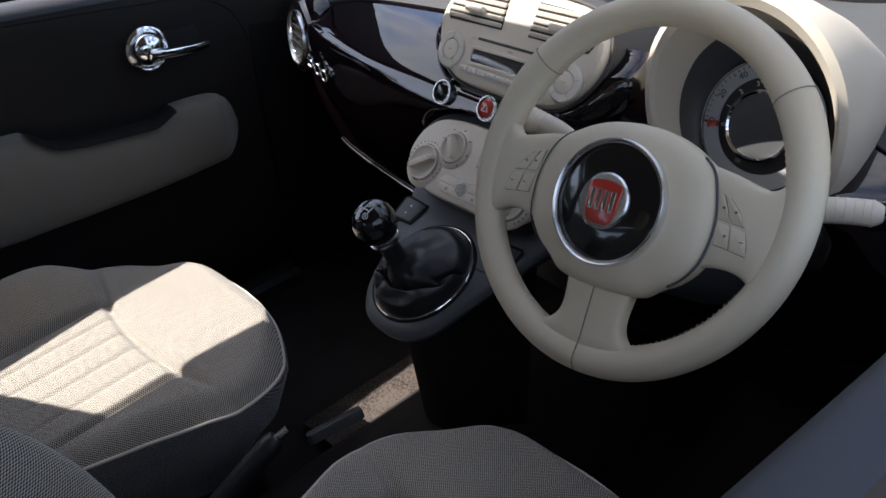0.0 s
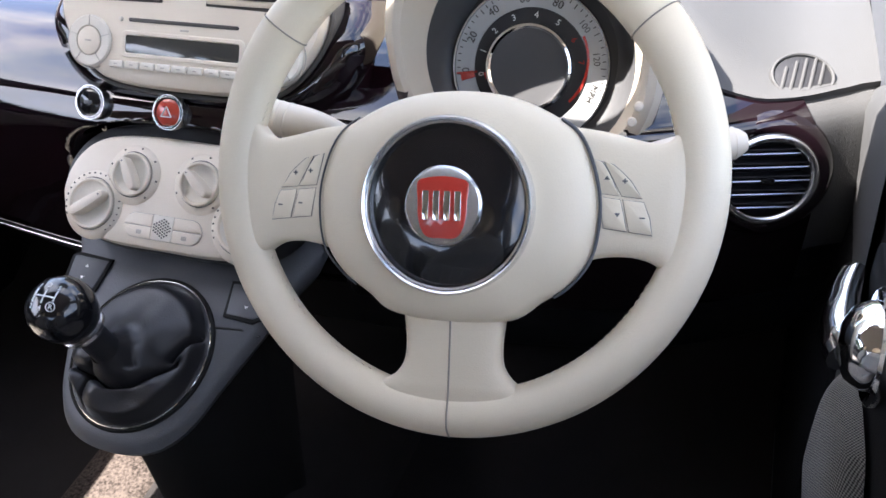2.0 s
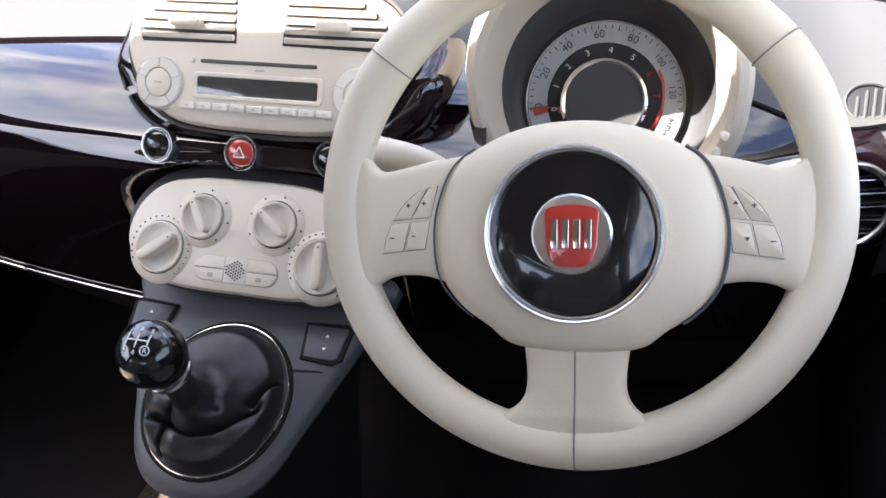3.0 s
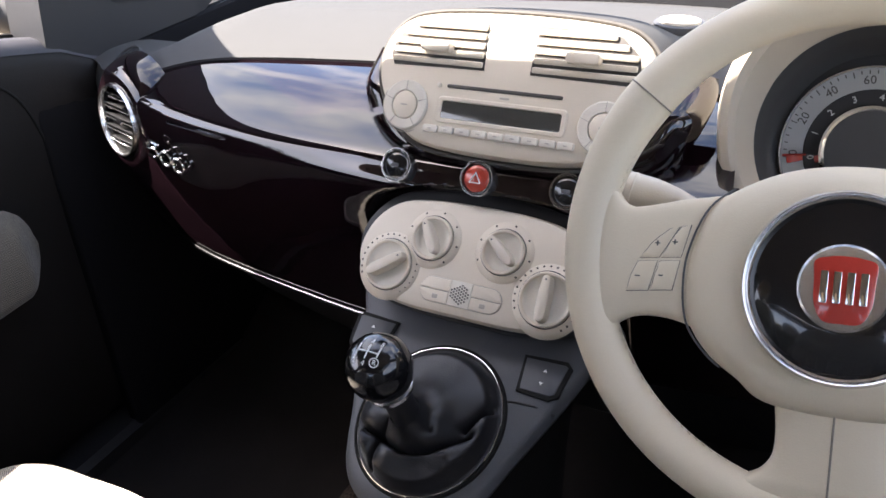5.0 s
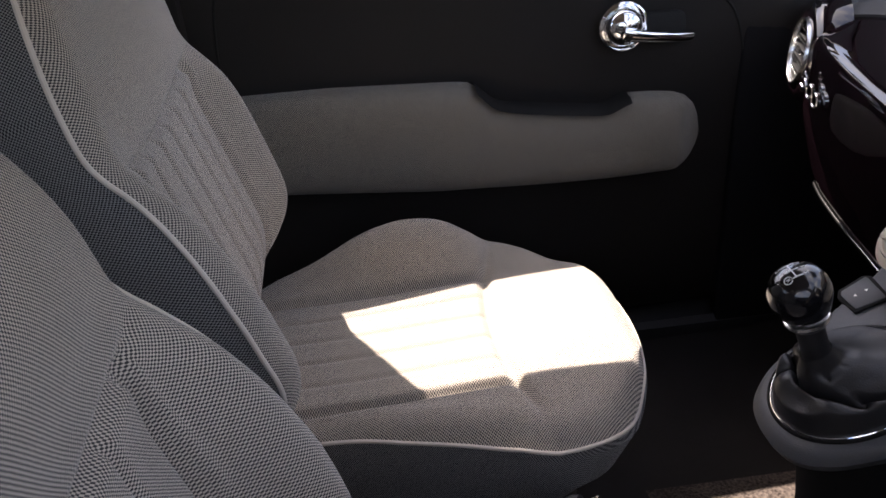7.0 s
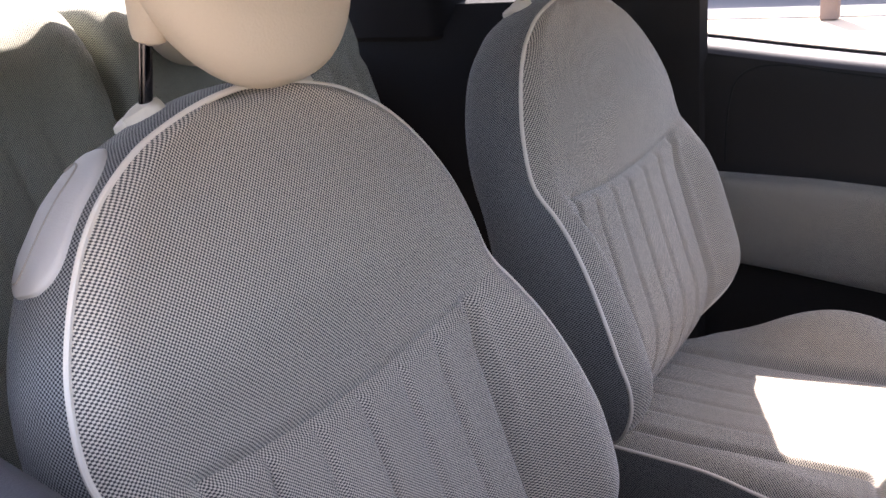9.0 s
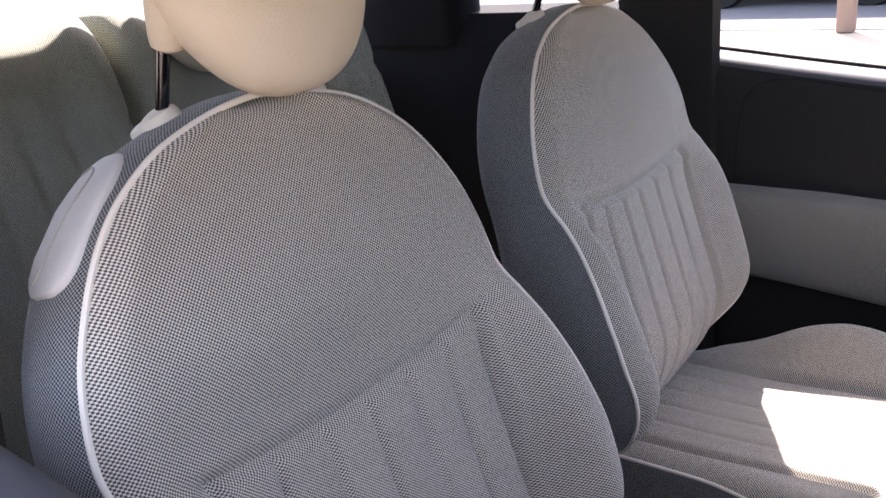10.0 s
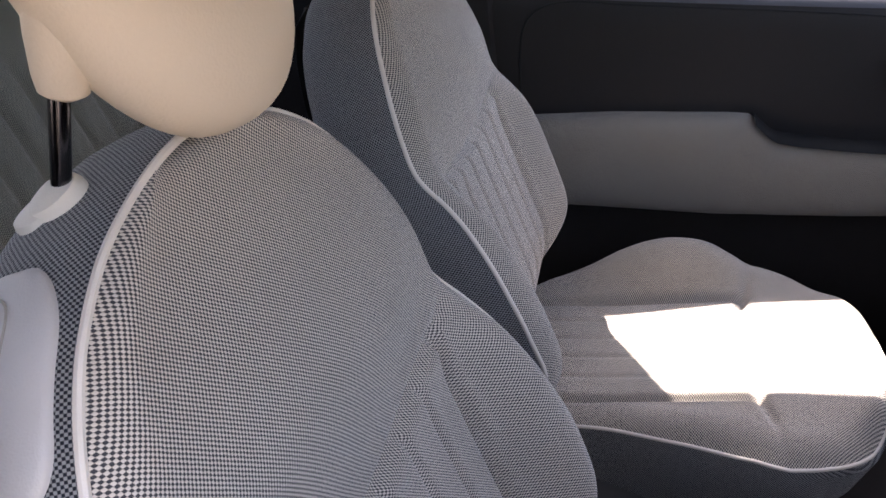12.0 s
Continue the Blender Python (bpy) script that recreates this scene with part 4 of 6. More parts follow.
# ---- centre console and gear lever ----
def build_console():
    con = thing("centre_console", (0.01, 0.0, 0.30), "slate grey lower console round the gear lever", "console")
    # top plate follows a plane that falls towards the rear
    def top(y):
        return 0.700 + (y - 0.045) * 0.466
    half = [(0.0, -0.072), (0.040, -0.065), (0.066, -0.042), (0.084, 0.0), (0.103, 0.045), (0.118, 0.085), (0.130, 0.135), (0.0, 0.14)]
    pts = half + [(-x, y) for x, y in reversed(half[1:-1])]
    out = spline(pts, True, 5)
    bm = bmesh.new()
    loops = []
    for grow, drop in ((0.72, 0.036), (0.86, 0.029), (0.95, 0.020), (0.99, 0.011), (0.97, 0.0035), (0.92, 0.0), (0.3, 0.0)):
        loops.append([(0.012 + p.x * grow, 0.04 + (p.y - 0.04) * grow, max(0.28, top(0.04 + (p.y - 0.04) * grow) - drop)) for p in out])
    rings(bm, loops, cap1=True)
    bmesh.ops.recalc_face_normals(bm, faces=bm.faces)
    part("shell", bm, GREY, con)
    bm = bmesh.new()
    rings(bm, [[(0.012 + p.x * g, 0.05 + (p.y - 0.04) * g, max(0.28, top(0.05 + (p.y - 0.04) * g) - drop)) for p in out] for g, drop in ((0.50, 0.40), (0.56, 0.25), (0.62, 0.14), (0.70, 0.034))])
    bmesh.ops.recalc_face_normals(bm, faces=bm.faces)
    part("pedestal", bm, RUBBER, con, "black lower body")
    n = Vector((0, -0.466, 1)).normalized()
    m = frame_of((0.010, 0.006, top(0.006)), (1, 0, 0), n)
    part("ring", ring_slab(m, circle(0.0662, 72, 0.0717), circle(0.0646, 72, 0.0701), -0.002, 0.0036, 0.0006), CHROME, con, "thin chrome ring")
    part("ring_seat", ring_slab(m, circle(0.0692, 72, 0.0747), circle(0.0660, 72, 0.0715), -0.002, 0.0028, 0.001), RUBBER, con)
    # leather boot: a slack dome gathered at the lever, with creased valleys
    VALLEYS = (((-0.96, -0.30), (-0.70, -0.36), (-0.43, -0.33), (-0.05, -0.42), (0.32, -0.34), (0.72, -0.05)),
               ((-0.43, -0.33), (-0.46, -0.62), (-0.42, -0.95)),
               ((-0.43, -0.33), (-0.34, -0.10), (-0.22, 0.05)),
               ((0.95, 0.42), (0.74, 0.22), (0.62, 0.02)), ((0.30, -0.10), (0.24, 0.12), (0.10, 0.22)))
    LIFTS = (((-0.62, -0.14), 0.009, 0.20), ((-0.22, -0.60), 0.007, 0.22), ((0.22, -0.14), 0.006, 0.26), ((0.62, -0.42), 0.006, 0.24), ((0.25, 0.42), 0.006, 0.40), ((-0.72, -0.55), 0.005, 0.16))

    def far_from(px, py, chain):
        best = 9.0
        for (ax, ay), (bx, by) in zip(chain, chain[1:]):
            t = min(1.0, max(0.0, ((px - ax) * (bx - ax) + (py - ay) * (by - ay)) / ((bx - ax) ** 2 + (by - ay) ** 2)))
            best = min(best, math.hypot(px - ax - (bx - ax) * t, py - ay - (by - ay) * t))
        return best

    def boot_h(px, py, f):
        h = 0.003 + 0.015 * step(0, 0.22, f) + 0.006 * f + 0.034 * f ** 4
        env = step(0.02, 0.16, f) * (1 - step(0.72, 0.98, f))
        for chain in VALLEYS:
            d = far_from(px, py, chain)
            h -= env * 0.0165 * math.exp(-(d / 0.036) ** 1.15)
        for (qx, qy), up, wide in LIFTS:
            h += env * 1.25 * up * math.exp(-((px - qx) ** 2 + (py - qy) ** 2) / wide ** 2)
        return h + 0.0012 * env * noise.noise((px * 4, py * 4, 1.5))
    k, bm = 180, bmesh.new()
    loops = []
    for j in range(41):
        f = j / 40
        rr = 1 - f * 0.80
        row = []
        for i in range(k):
            a = 2 * math.pi * i / k
            px, py = rr * math.cos(a), rr * math.sin(a)
            row.append(m @ Vector((0.0648 * px + 0.004 * f, 0.0703 * py - 0.018 * f, boot_h(px, py, f))))
        loops.append(row)
    rings(bm, loops)
    lever = thing("gear_lever", m.translation, "gloss black ball gear knob over a creased leather boot", "gear lever")
    part("boot", bm, HIDE, lever, "creased black leather boot", sharp=70)
    ball = Vector((0.011, -0.055, 0.784))
    foot = m @ Vector((0.004, -0.018, 0.055))
    d = (ball - foot).normalized()
    part("sleeve", tube([foot - d * 0.012, foot + d * 0.01, ball - d * 0.030], [0.0135, 0.0125, 0.0125], k=20), HIDE, lever)
    bf = frame_of(ball, (1, 0, 0), Vector((-0.02, -0.40, 0.91)))
    kb = part("knob", lathe(bf, [(0.012, -0.028), (0.0175, -0.0215), (0.0225, -0.014), (0.0262, -0.003), (0.0268, 0.004), (0.0255, 0.012), (0.0215, 0.0195), (0.0150, 0.0245), (0.0075, 0.0268), (0.0, 0.0275)], 48), GLOSS, lever, "gloss black ball knob")
    part("collar", lathe(frame_of(ball - d * 0.0255, (1, 0, 0), d), [(0.0125, -0.006), (0.0165, -0.005), (0.0195, 0.0), (0.0190, 0.003), (0.013, 0.005)], 32), SATIN, kb, "chrome collar")
    # shift pattern
    def on_ball(x, y):
        r = math.hypot(x, y)
        return bf @ Vector((x, y, table(r, ((0, 0.0275), (0.0075, 0.0268), (0.0150, 0.0245), (0.0215, 0.0195))) + 0.0004))
    for a, b in (((-0.009, 0.0), (0.009, 0.0)), ((-0.009, 0.006), (-0.009, -0.006)), ((0.0, 0.006), (0.0, -0.006)), ((0.009, 0.006), (0.009, -0.003))):
        part("mark", tube([on_ball(a[0] + (b[0] - a[0]) * i / 6, a[1] + (b[1] - a[1]) * i / 6) for i in range(7)], 0.0006, k=6), PALE, kb)
    for t, x, y in (("1", -0.010, 0.0100), ("3", 0.0, 0.0110), ("5", 0.010, 0.0100), ("2", -0.010, -0.0105), ("4", 0.0, -0.0115), ("R", 0.010, -0.0085)):
        p = on_ball(x * 0.86, y * 0.86)
        nn = (p - ball).normalized()
        lettering("numeral", t, frame_of(p, bf.to_3x3() @ Vector((1, 0, 0)), nn), 0.0056, PALE, kb, 0.0002)
    p = on_ball(0.0086, -0.0073)
    part("mark", tube([p + bf.to_3x3() @ Vector((0.0034 * math.cos(a), 0.0034 * math.sin(a), -0.0014 * (0.63 * math.cos(a) - 0.55 * math.sin(a)))) for a in [2 * math.pi * i / 20 for i in range(20)]], 0.0004, True, 6), PALE, kb)
    # window switches
    for s in (-1, 1):
        k = frame_of((0.092 if s > 0 else -0.0825, 0.065, top(0.065) + 0.001), (1, 0, 0), n)
        sw = thing("window_switch", k.translation, "square grey window switch in a black frame", "switch", "window switches")
        o = [(s * x, y) for x, y in ((-0.0205, 0.0165), (-0.0165, -0.0165), (0.0125, -0.0180), (0.0190, -0.0135), (0.0225, 0.0145), (0.0180, 0.0185))]
        if s < 0:
            o = o[::-1]
        part("frame", slab(k, inset(o, -0.0018), -0.003, 0.0016, 0.0006), RUBBER, sw, "black surround")
        part("rocker", slab(k, inset(o, 0.0022), 0.0, 0.0026, 0.0010), GREY, sw)
        for j in (-1, 1):
            tri = [(-0.0020, -0.0010 * j), (0.0020, -0.0010 * j), (0, 0.0018 * j)]
            part("mark", slab(k @ Matrix.Translation((0.002 * s, j * 0.0060, 0)), tri if j > 0 else tri[::-1], 0.0024, 0.0029, 0.0001), PALE, sw)
    part("joint", tube([(0.069, 0.039, top(0.039) + 0.0002), (0.095, 0.041, top(0.041) + 0.0002), (0.113, 0.042, top(0.042) - 0.006)], 0.0011, k=6), BLACK, con)
    # handbrake between the seats
    hb = thing("handbrake", (0.0, -0.42, 0.40), "black handbrake lever with a leather gaiter", "handbrake")
    part("lever", tube(spline([(0.012, -0.240, 0.577), (0.003, -0.29, 0.545), (-0.010, -0.37, 0.49), (-0.015, -0.47, 0.43)], False, 5), [0.011] + [0.014] * 14 + [0.010], k=14), HIDE, hb)
    part("button", tube([(0.019, -0.226, 0.5875), (0.012, -0.240, 0.577)], 0.005, k=10), CHROME, hb)
    part("gaiter", tube(spline([(-0.010, -0.36, 0.475), (-0.012, -0.42, 0.45), (-0.015, -0.50, 0.41), (-0.015, -0.60, 0.38)], False, 4), [0.014, 0.018, 0.022, 0.026, 0.028, 0.03, 0.032, 0.034, 0.034, 0.034, 0.034, 0.034, 0.03], k=14, flat=0.8), BLACK, hb)
    bk = thing("belt_buckle", (0.06, -0.30, 0.50), "black seat belt buckle stalk between the seats", "belt buckle")
    part("stalk", slab(frame_of((0.058, -0.186, 0.592), Vector((0.20, 0.95, 0.22)), Vector((-0.45, 0.0, 0.90))), rrect(0.070, 0.018, 0.006, 4), -0.008, 0.004, 0.002), BLACK, bk)
    # tunnel under the console
    tun = thing("transmission_tunnel", (0, -0.4, 0.28), "dark carpeted transmission tunnel with a strip of sunlit taupe carpet beside it", "tunnel", kind="structure")
    hump = [(-0.140, 0.300), (-0.122, 0.322), (-0.106, 0.372), (-0.092, 0.402), (-0.06, 0.428), (-0.02, 0.440), (0.02, 0.440), (0.06, 0.428), (0.092, 0.402), (0.106, 0.372), (0.122, 0.322), (0.140, 0.300)]
    bm = bmesh.new()
    rings(bm, [[(x * wide, y, z) for x, z in hump] for y, wide in ((0.62, 1.15), (0.2, 1.05), (-0.02, 1.0), (-0.2, 0.98), (-0.6, 0.95), (-1.0, 0.95))], closed=False)
    part("carpet", bm, CARPET, tun, "dark carpet")
    # taupe carpet kept to the passenger footwell's sunlit stretch; shaded floor gets darker carpet
    bm = bmesh.new()
    rings(bm, [[(x, y, z) for x, z in ((-0.285, 0.283), (-0.270, 0.298), (-0.240, 0.304), (-0.190, 0.306), (-0.150, 0.305), (-0.130, 0.303))] for y in (-0.075, -0.06, 0.0, 0.10, 0.24, 0.26)], closed=False)
    part("sun_strip", bm, MAT_RUG, tun, "taupe speckled carpet, kept to the sunlit stretch")


build_console()


# ---- doors ----
def build_door(s, num):
    X = 0.662 if s < 0 else 0.606
    d = thing("door_%d" % num, (s * X, -0.15, 0.30), "charcoal car door with a checked cloth armrest and chrome pull", "car door", kind="structure")
    def sill(y):
        return table(y, [(-0.70, 1.013), (-0.62, 1.004), (-0.52, 0.992), (-0.42, 0.981), (-0.18, 0.957), (-0.05, 0.945), (0.15, 0.922), (0.24, 0.900), (0.30, 0.868), (0.36, 0.83)])
    ys = [-0.70 + 1.02 * i / 40 for i in range(41)]
    bm = bmesh.new()
    loops = []
    for y in ys:
        z = sill(y)
        row = [(0.10, 0.30), (0.06, 0.31), (0.03, 0.36), (0.024, 0.46), (0.020, 0.56), (0.018, 0.64), (0.012, 0.74), (0.008, 0.80), (0.003, z - 0.055), (0.000, z - 0.03), (0.006, z - 0.012), (0.018, z - 0.002), (0.034, z), (0.055, z - 0.002), (0.060, z - 0.02), (0.100, z - 0.02), (0.115, z - 0.04), (0.125, 0.60), (0.125, 0.30)]
        loops.append([(s * (X - 0.012 + dx * (1.0)), y, zz) for dx, zz in row])
    rings(bm, loops, closed=False)
    bmesh.ops.recalc_face_normals(bm, faces=bm.faces)
    part("panel", bm, TRIM, d)
    if s > 0:
        # added sheet over the front corner, grey for the sky light on the trim
        bm = bmesh.new()
        rings(bm, [[(X - 0.0155 + dx, y, zz) for dx, zz in ((0.016, 0.70 - 0.10 * step(0.30, 0.16, y)), (0.008, 0.76), (0.004, 0.80), (0.001, sill(y) - 0.055), (-0.001, sill(y) - 0.03), (0.0045, sill(y) - 0.010), (0.018, sill(y) + 0.003))] for y in [0.135 + 0.186 * i / 12 for i in range(13)]], closed=False)
        bmesh.ops.recalc_face_normals(bm, faces=bm.faces)
        part("corner_skylit", bm, PAD_GREY, d, "front door corner, greyed for the sky light on it")
    bm = bmesh.new()
    rings(bm, [[(s * (X - 0.012 + dx), y, sill(y) + dz) for dx, dz in ((0.004, -0.014), (0.0055, -0.008), (0.018, 0.002), (0.034, 0.004), (0.055, 0.002), (0.0605, -0.012))] for y in ys], closed=False)
    bmesh.ops.recalc_face_normals(bm, faces=bm.faces)
    part("sill_cap", bm, SILLCAP, d, "moulded window ledge, greyed and blued for the sky's reflection")
    def face(y, z):
        return table(z, [(0.64, 0.018), (0.74, 0.012), (0.80, 0.008), (sill(y) - 0.055, 0.003), (sill(y) - 0.03, 0.0), (sill(y) - 0.012, 0.006)])
    ln = [(s * (X - 0.012 + face(p.x, p.y)), p.x, p.y) for p in spline([(-0.600, 0.81), (-0.598, 0.87), (-0.588, 0.935), (-0.560, 0.966), (-0.51, 0.973), (-0.43, 0.963), (-0.34, 0.953), (-0.18, 0.936), (0.0, 0.914), (0.10, 0.896), (0.155, 0.860), (0.18, 0.80), (0.195, 0.70)], False, 6)]
    part("panel_line", tube(ln, 0.0020, k=8), RUBBER, d)
    # cloth armrest with a scooped grip
    topl = [(-0.66, 0.793), (-0.45, 0.792), (-0.27, 0.783), (-0.236, 0.779), (-0.222, 0.763), (-0.206, 0.748), (-0.17, 0.740), (-0.10, 0.730), (-0.040, 0.723), (-0.022, 0.730), (-0.005, 0.739), (0.04, 0.737), (0.075, 0.733), (0.095, 0.725), (0.107, 0.713), (0.114, 0.697), (0.118, 0.670)]
    botl = [(-0.66, 0.645), (-0.50, 0.634), (-0.30, 0.615), (-0.10, 0.608), (0.0, 0.607), (0.075, 0.610), (0.097, 0.618), (0.109, 0.630), (0.115, 0.644), (0.118, 0.665)]
    bm = bmesh.new()
    loops = []
    n = 64
    for i in range(n + 1):
        y = -0.66 + (0.118 + 0.66) * math.sin(math.pi / 2 * i / n)
        zt, zb = table(y, topl), min(table(y, botl), table(y, topl) - 0.004)
        mid, hh = (zt + zb) / 2, (zt - zb) / 2
        e = 1 - step(0.07, 0.118, y)
        row = []
        for j in range(15):
            a = math.pi * j / 14
            c, q = math.cos(a), math.sin(a)
            bulge = (0.042 if s < 0 else 0.024) * (abs(q) ** 0.45) * (0.25 + 0.75 * e)
            row.append((s * (X - 0.004 - bulge), y, mid + hh * (abs(c) ** 0.6) * (1 if c > 0 else -1)))
        loops.append(row)
    rings(bm, loops, closed=False)
    bmesh.ops.recalc_face_normals(bm, faces=bm.faces)
    with_uv(bm, lambda p, f: (p.y, p.z + abs(p.x)))
    part("armrest", bm, CLOTH_DOOR, d, "checked cloth armrest pad")
    # grip well behind the scoop
    bm = bmesh.new()
    rings(bm, [[(s * x, y, z) for x, z in ((X - (0.046 if s < 0 else 0.028), table(y, topl) - 0.004), (X - (0.036 if s < 0 else 0.022), table(y, topl) + 0.002), (X - 0.006, table(y, topl) + 0.003))] for y in [-0.236 + (0.235 if s < 0 else 0.195) * i / 20 for i in range(21)]], closed=False)
    bmesh.ops.recalc_face_normals(bm, faces=bm.faces)
    part("grip", bm, RUBBER, d, "black pull grip")
    # chrome pull
    m = frame_of((s * (X - 0.016), -0.011, 0.845), (0, 1, 0) if s < 0 else (0, -1, 0), (-s, 0, 0))
    hd = part("handle_cup", lathe(m, [(0.037, -0.004), (0.0365, 0.006), (0.034, 0.008), (0.030, 0.006), (0.028, 0.004), (0.027, 0.012), (0.022, 0.020), (0.012, 0.025), (0, 0.026)], 40), CHROME, d, "chrome handle boss")
    p = spline([(s * (X - 0.036), -0.015, 0.838), (s * (X - 0.040), 0.015, 0.833), (s * (X - 0.034), 0.06, 0.826), (s * (X - 0.026), 0.093, 0.822)], False, 5)
    part("lever", tube(p, [0.013] * 4 + [0.0115] * 5 + [0.0105] * 6 + [0.006], k=12, flat=0.7), CHROME, hd)
    # flush plate, dark for the shade in the hollow behind the lever
    part("recess", slab(m @ Matrix.Translation((0.052 * (1 if s < 0 else -1), -0.006, 0)), rrect(0.088, 0.042, 0.014, 6), -0.008, 0.0006, 0.0015), RUBBER, d)
    # outer weather strip
    part("weather_strip", tube([(s * (X + 0.058), y, sill(y) + 0.002) for y in ys], 0.004, k=6), RUBBER, d)
    return d


DOOR_P = build_door(-1, 1)
DOOR_D = build_door(1, 2)


# ---- seats ----
def build_seat(C, label, back, inner):
    """A front seat whose floor point is C; back: where its backrest stands behind that; inner: the side towards the tunnel."""
    seat = thing("front_seat", C, label, "car seat", "front seats")
    cx, dy, dz = C.x, C.y + 0.35, C.z - 0.30

    # cushion: outlines of the two sides, from the back round to the middle of the front
    near = [(0.147, -0.655), (0.148, -0.62), (0.150, -0.585), (0.153, -0.52), (0.159, -0.46), (0.178, -0.40), (0.198, -0.335), (0.213, -0.285), (0.218, -0.245), (0.211, -0.205), (0.190, -0.166), (0.160, -0.138), (0.112, -0.115), (0.056, -0.102), (0.006, -0.098)]
    far = [(0.168, -0.655), (0.172, -0.62), (0.176, -0.585), (0.182, -0.50), (0.200, -0.40), (0.213, -0.32), (0.218, -0.25), (0.211, -0.205), (0.190, -0.166), (0.160, -0.138), (0.112, -0.115), (0.056, -0.102), (0.006, -0.098)]
    near_out, far_out = (sorted((p.y, p.x) for p in spline(q, False, 8)) for q in (near, far))
    near_crest = [(-0.66, 0.580), (-0.585, 0.582), (-0.45, 0.586), (-0.35, 0.590), (-0.28, 0.589), (-0.25, 0.583), (-0.2, 0.578), (-0.15, 0.568), (-0.09, 0.555)]
    far_crest = [(p.x, p.y) for p in spline([(-0.66, 0.572), (-0.62, 0.574), (-0.585, 0.582), (-0.54, 0.604), (-0.48, 0.630), (-0.44, 0.647), (-0.40, 0.656), (-0.36, 0.657), (-0.314, 0.646), (-0.275, 0.620), (-0.250, 0.602), (-0.2, 0.587), (-0.15, 0.570), (-0.09, 0.556)], False, 5)]
    Y1 = -0.098

    def hw(x, y):
        return table(y, near_out if x * inner > 0 else far_out)

    def cush_z(x, y):
        ax = abs(x)
        z = 0.572 + 0.013 * step(-0.5, -0.2, y)
        crest = table(y, near_crest if x * inner > 0 else far_crest)
        z += (crest - z) * step(0.112, 0.176, ax)
        # pleats run fore and aft, closed off by a cross seam
        if ax < 0.13 and y < -0.25:
            g = sum(math.exp(-((x + 0.115 - 0.046 * i) / 0.0040) ** 2) for i in range(6))
            z += (0.0012 - 0.0030 * g) * (1 - step(-0.285, -0.266, y))
        seam = -0.264 - 0.012 * (1 - (ax / 0.12) ** 2) if ax < 0.12 else -0.264 + 0.24 * (ax - 0.12)
        z -= 0.008 * math.exp(-((y - seam) / 0.007) ** 2) * (1 - 0.85 * step(0.14, 0.195, ax))
        z -= 0.009 * math.exp(-((ax - 0.118) / 0.006) ** 2) * (1 - step(-0.275, -0.255, y))
        edge = min(hw(x, y) - ax, (Y1 - y) * 1.4)
        z -= (0.024 + 0.5 * max(0.0, crest - 0.60)) * max(0, 1 - edge / 0.042) ** 2
        return z

    bm = bmesh.new()
    nu = 130
    ys = sorted({round(p[0], 5) for p in near_out})
    ys = sorted(ys + [(p + q) / 2 for p, q in zip(ys, ys[1:]) if q - p > 0.003])
    loops = []
    for y in ys:
        wl, wr = hw(-1, y), hw(1, y)
        loops.append([(cx - wl + (wl + wr) * i / nu, y + dy, cush_z(-wl + (wl + wr) * i / nu, y) + dz) for i in range(nu + 1)])
    rings(bm, loops, closed=False)
    bmesh.ops.recalc_face_normals(bm, faces=bm.faces)
    with_uv(bm, lambda p, f: (p.x + 0.7 * math.copysign(max(0.0, p.z - 0.59), p.x - cx), p.y))
    part("cushion", bm, CLOTH, seat, "pleated checked cloth cushion", sharp=80)
    # edge line of the cushion
    line = [(cx + hw(1, y), y + dy, cush_z(hw(1, y), y) + dz) for y in ys] + [(cx - hw(-1, y), y + dy, cush_z(-hw(-1, y), y) + dz) for y in reversed(ys)]
    part("piping", tube(line, 0.0023, k=8), PIPING, seat, "ivory piping")
    bm = bmesh.new()
    loops = []
    for down, grow in ((0.0, 0.0), (-0.010, 0.003), (-0.05, 0.003), (-0.12, -0.006), (-0.165, -0.020)):
        loops.append([(p[0] + grow * (1 if p[0] > cx else -1), p[1] + (min(grow, 0.004) + 0.60 * min(0.0, down + 0.010)) * step(-0.27, -0.13, p[1] - dy), p[2] + down if down > -0.1 else (0.60 + dz + down)) for p in line])
    rings(bm, loops, closed=False)
    bmesh.ops.recalc_face_normals(bm, faces=bm.faces)
    with_uv(bm, lambda p, f: (p.y + p.x, p.z))
    part("cushion_skirt", bm, CLOTH_SHADED, seat)
    part("seat_base", block((cx - 0.165, -0.58 + dy, 0.315), (cx + 0.165, -0.20 + dy, 0.47), 0.02), BLACK, seat)
    for s in (-1, 1):
        part("rail", block((cx + s * 0.15 - 0.018, -0.60 + dy, 0.268), (cx + s * 0.15 + 0.018, -0.22 + dy, 0.32), 0.004), BLACK, seat)

    # backrest: h runs up the back, lean in degrees
    lean = radians(17)
    P0 = Vector((cx + 0.030, C.y - back, 0.600 + dz * 0.2))
    up, fw = Vector((0, -math.sin(lean), math.cos(lean))), Vector((0, math.cos(lean), math.sin(lean)))
    H, PANEL, SEAM = 0.556, 0.155, 0.312
    outline = [(p.y, p.x) for p in spline([(0.170, 0.0), (0.200, 0.03), (0.226, 0.08), (0.237, 0.13), (0.239, 0.17), (0.234, 0.22), (0.226, 0.265), (0.218, 0.30), (0.2145, 0.33), (0.2135, 0.365), (0.209, 0.395), (0.200, 0.425), (0.185, 0.455), (0.167, 0.482), (0.149, 0.502), (0.129, 0.518), (0.098, 0.5355), (0.062, 0.547), (0.030, 0.5535), (0.004, 0.556)], False, 7)]
    hs = [h for h, w in outline]
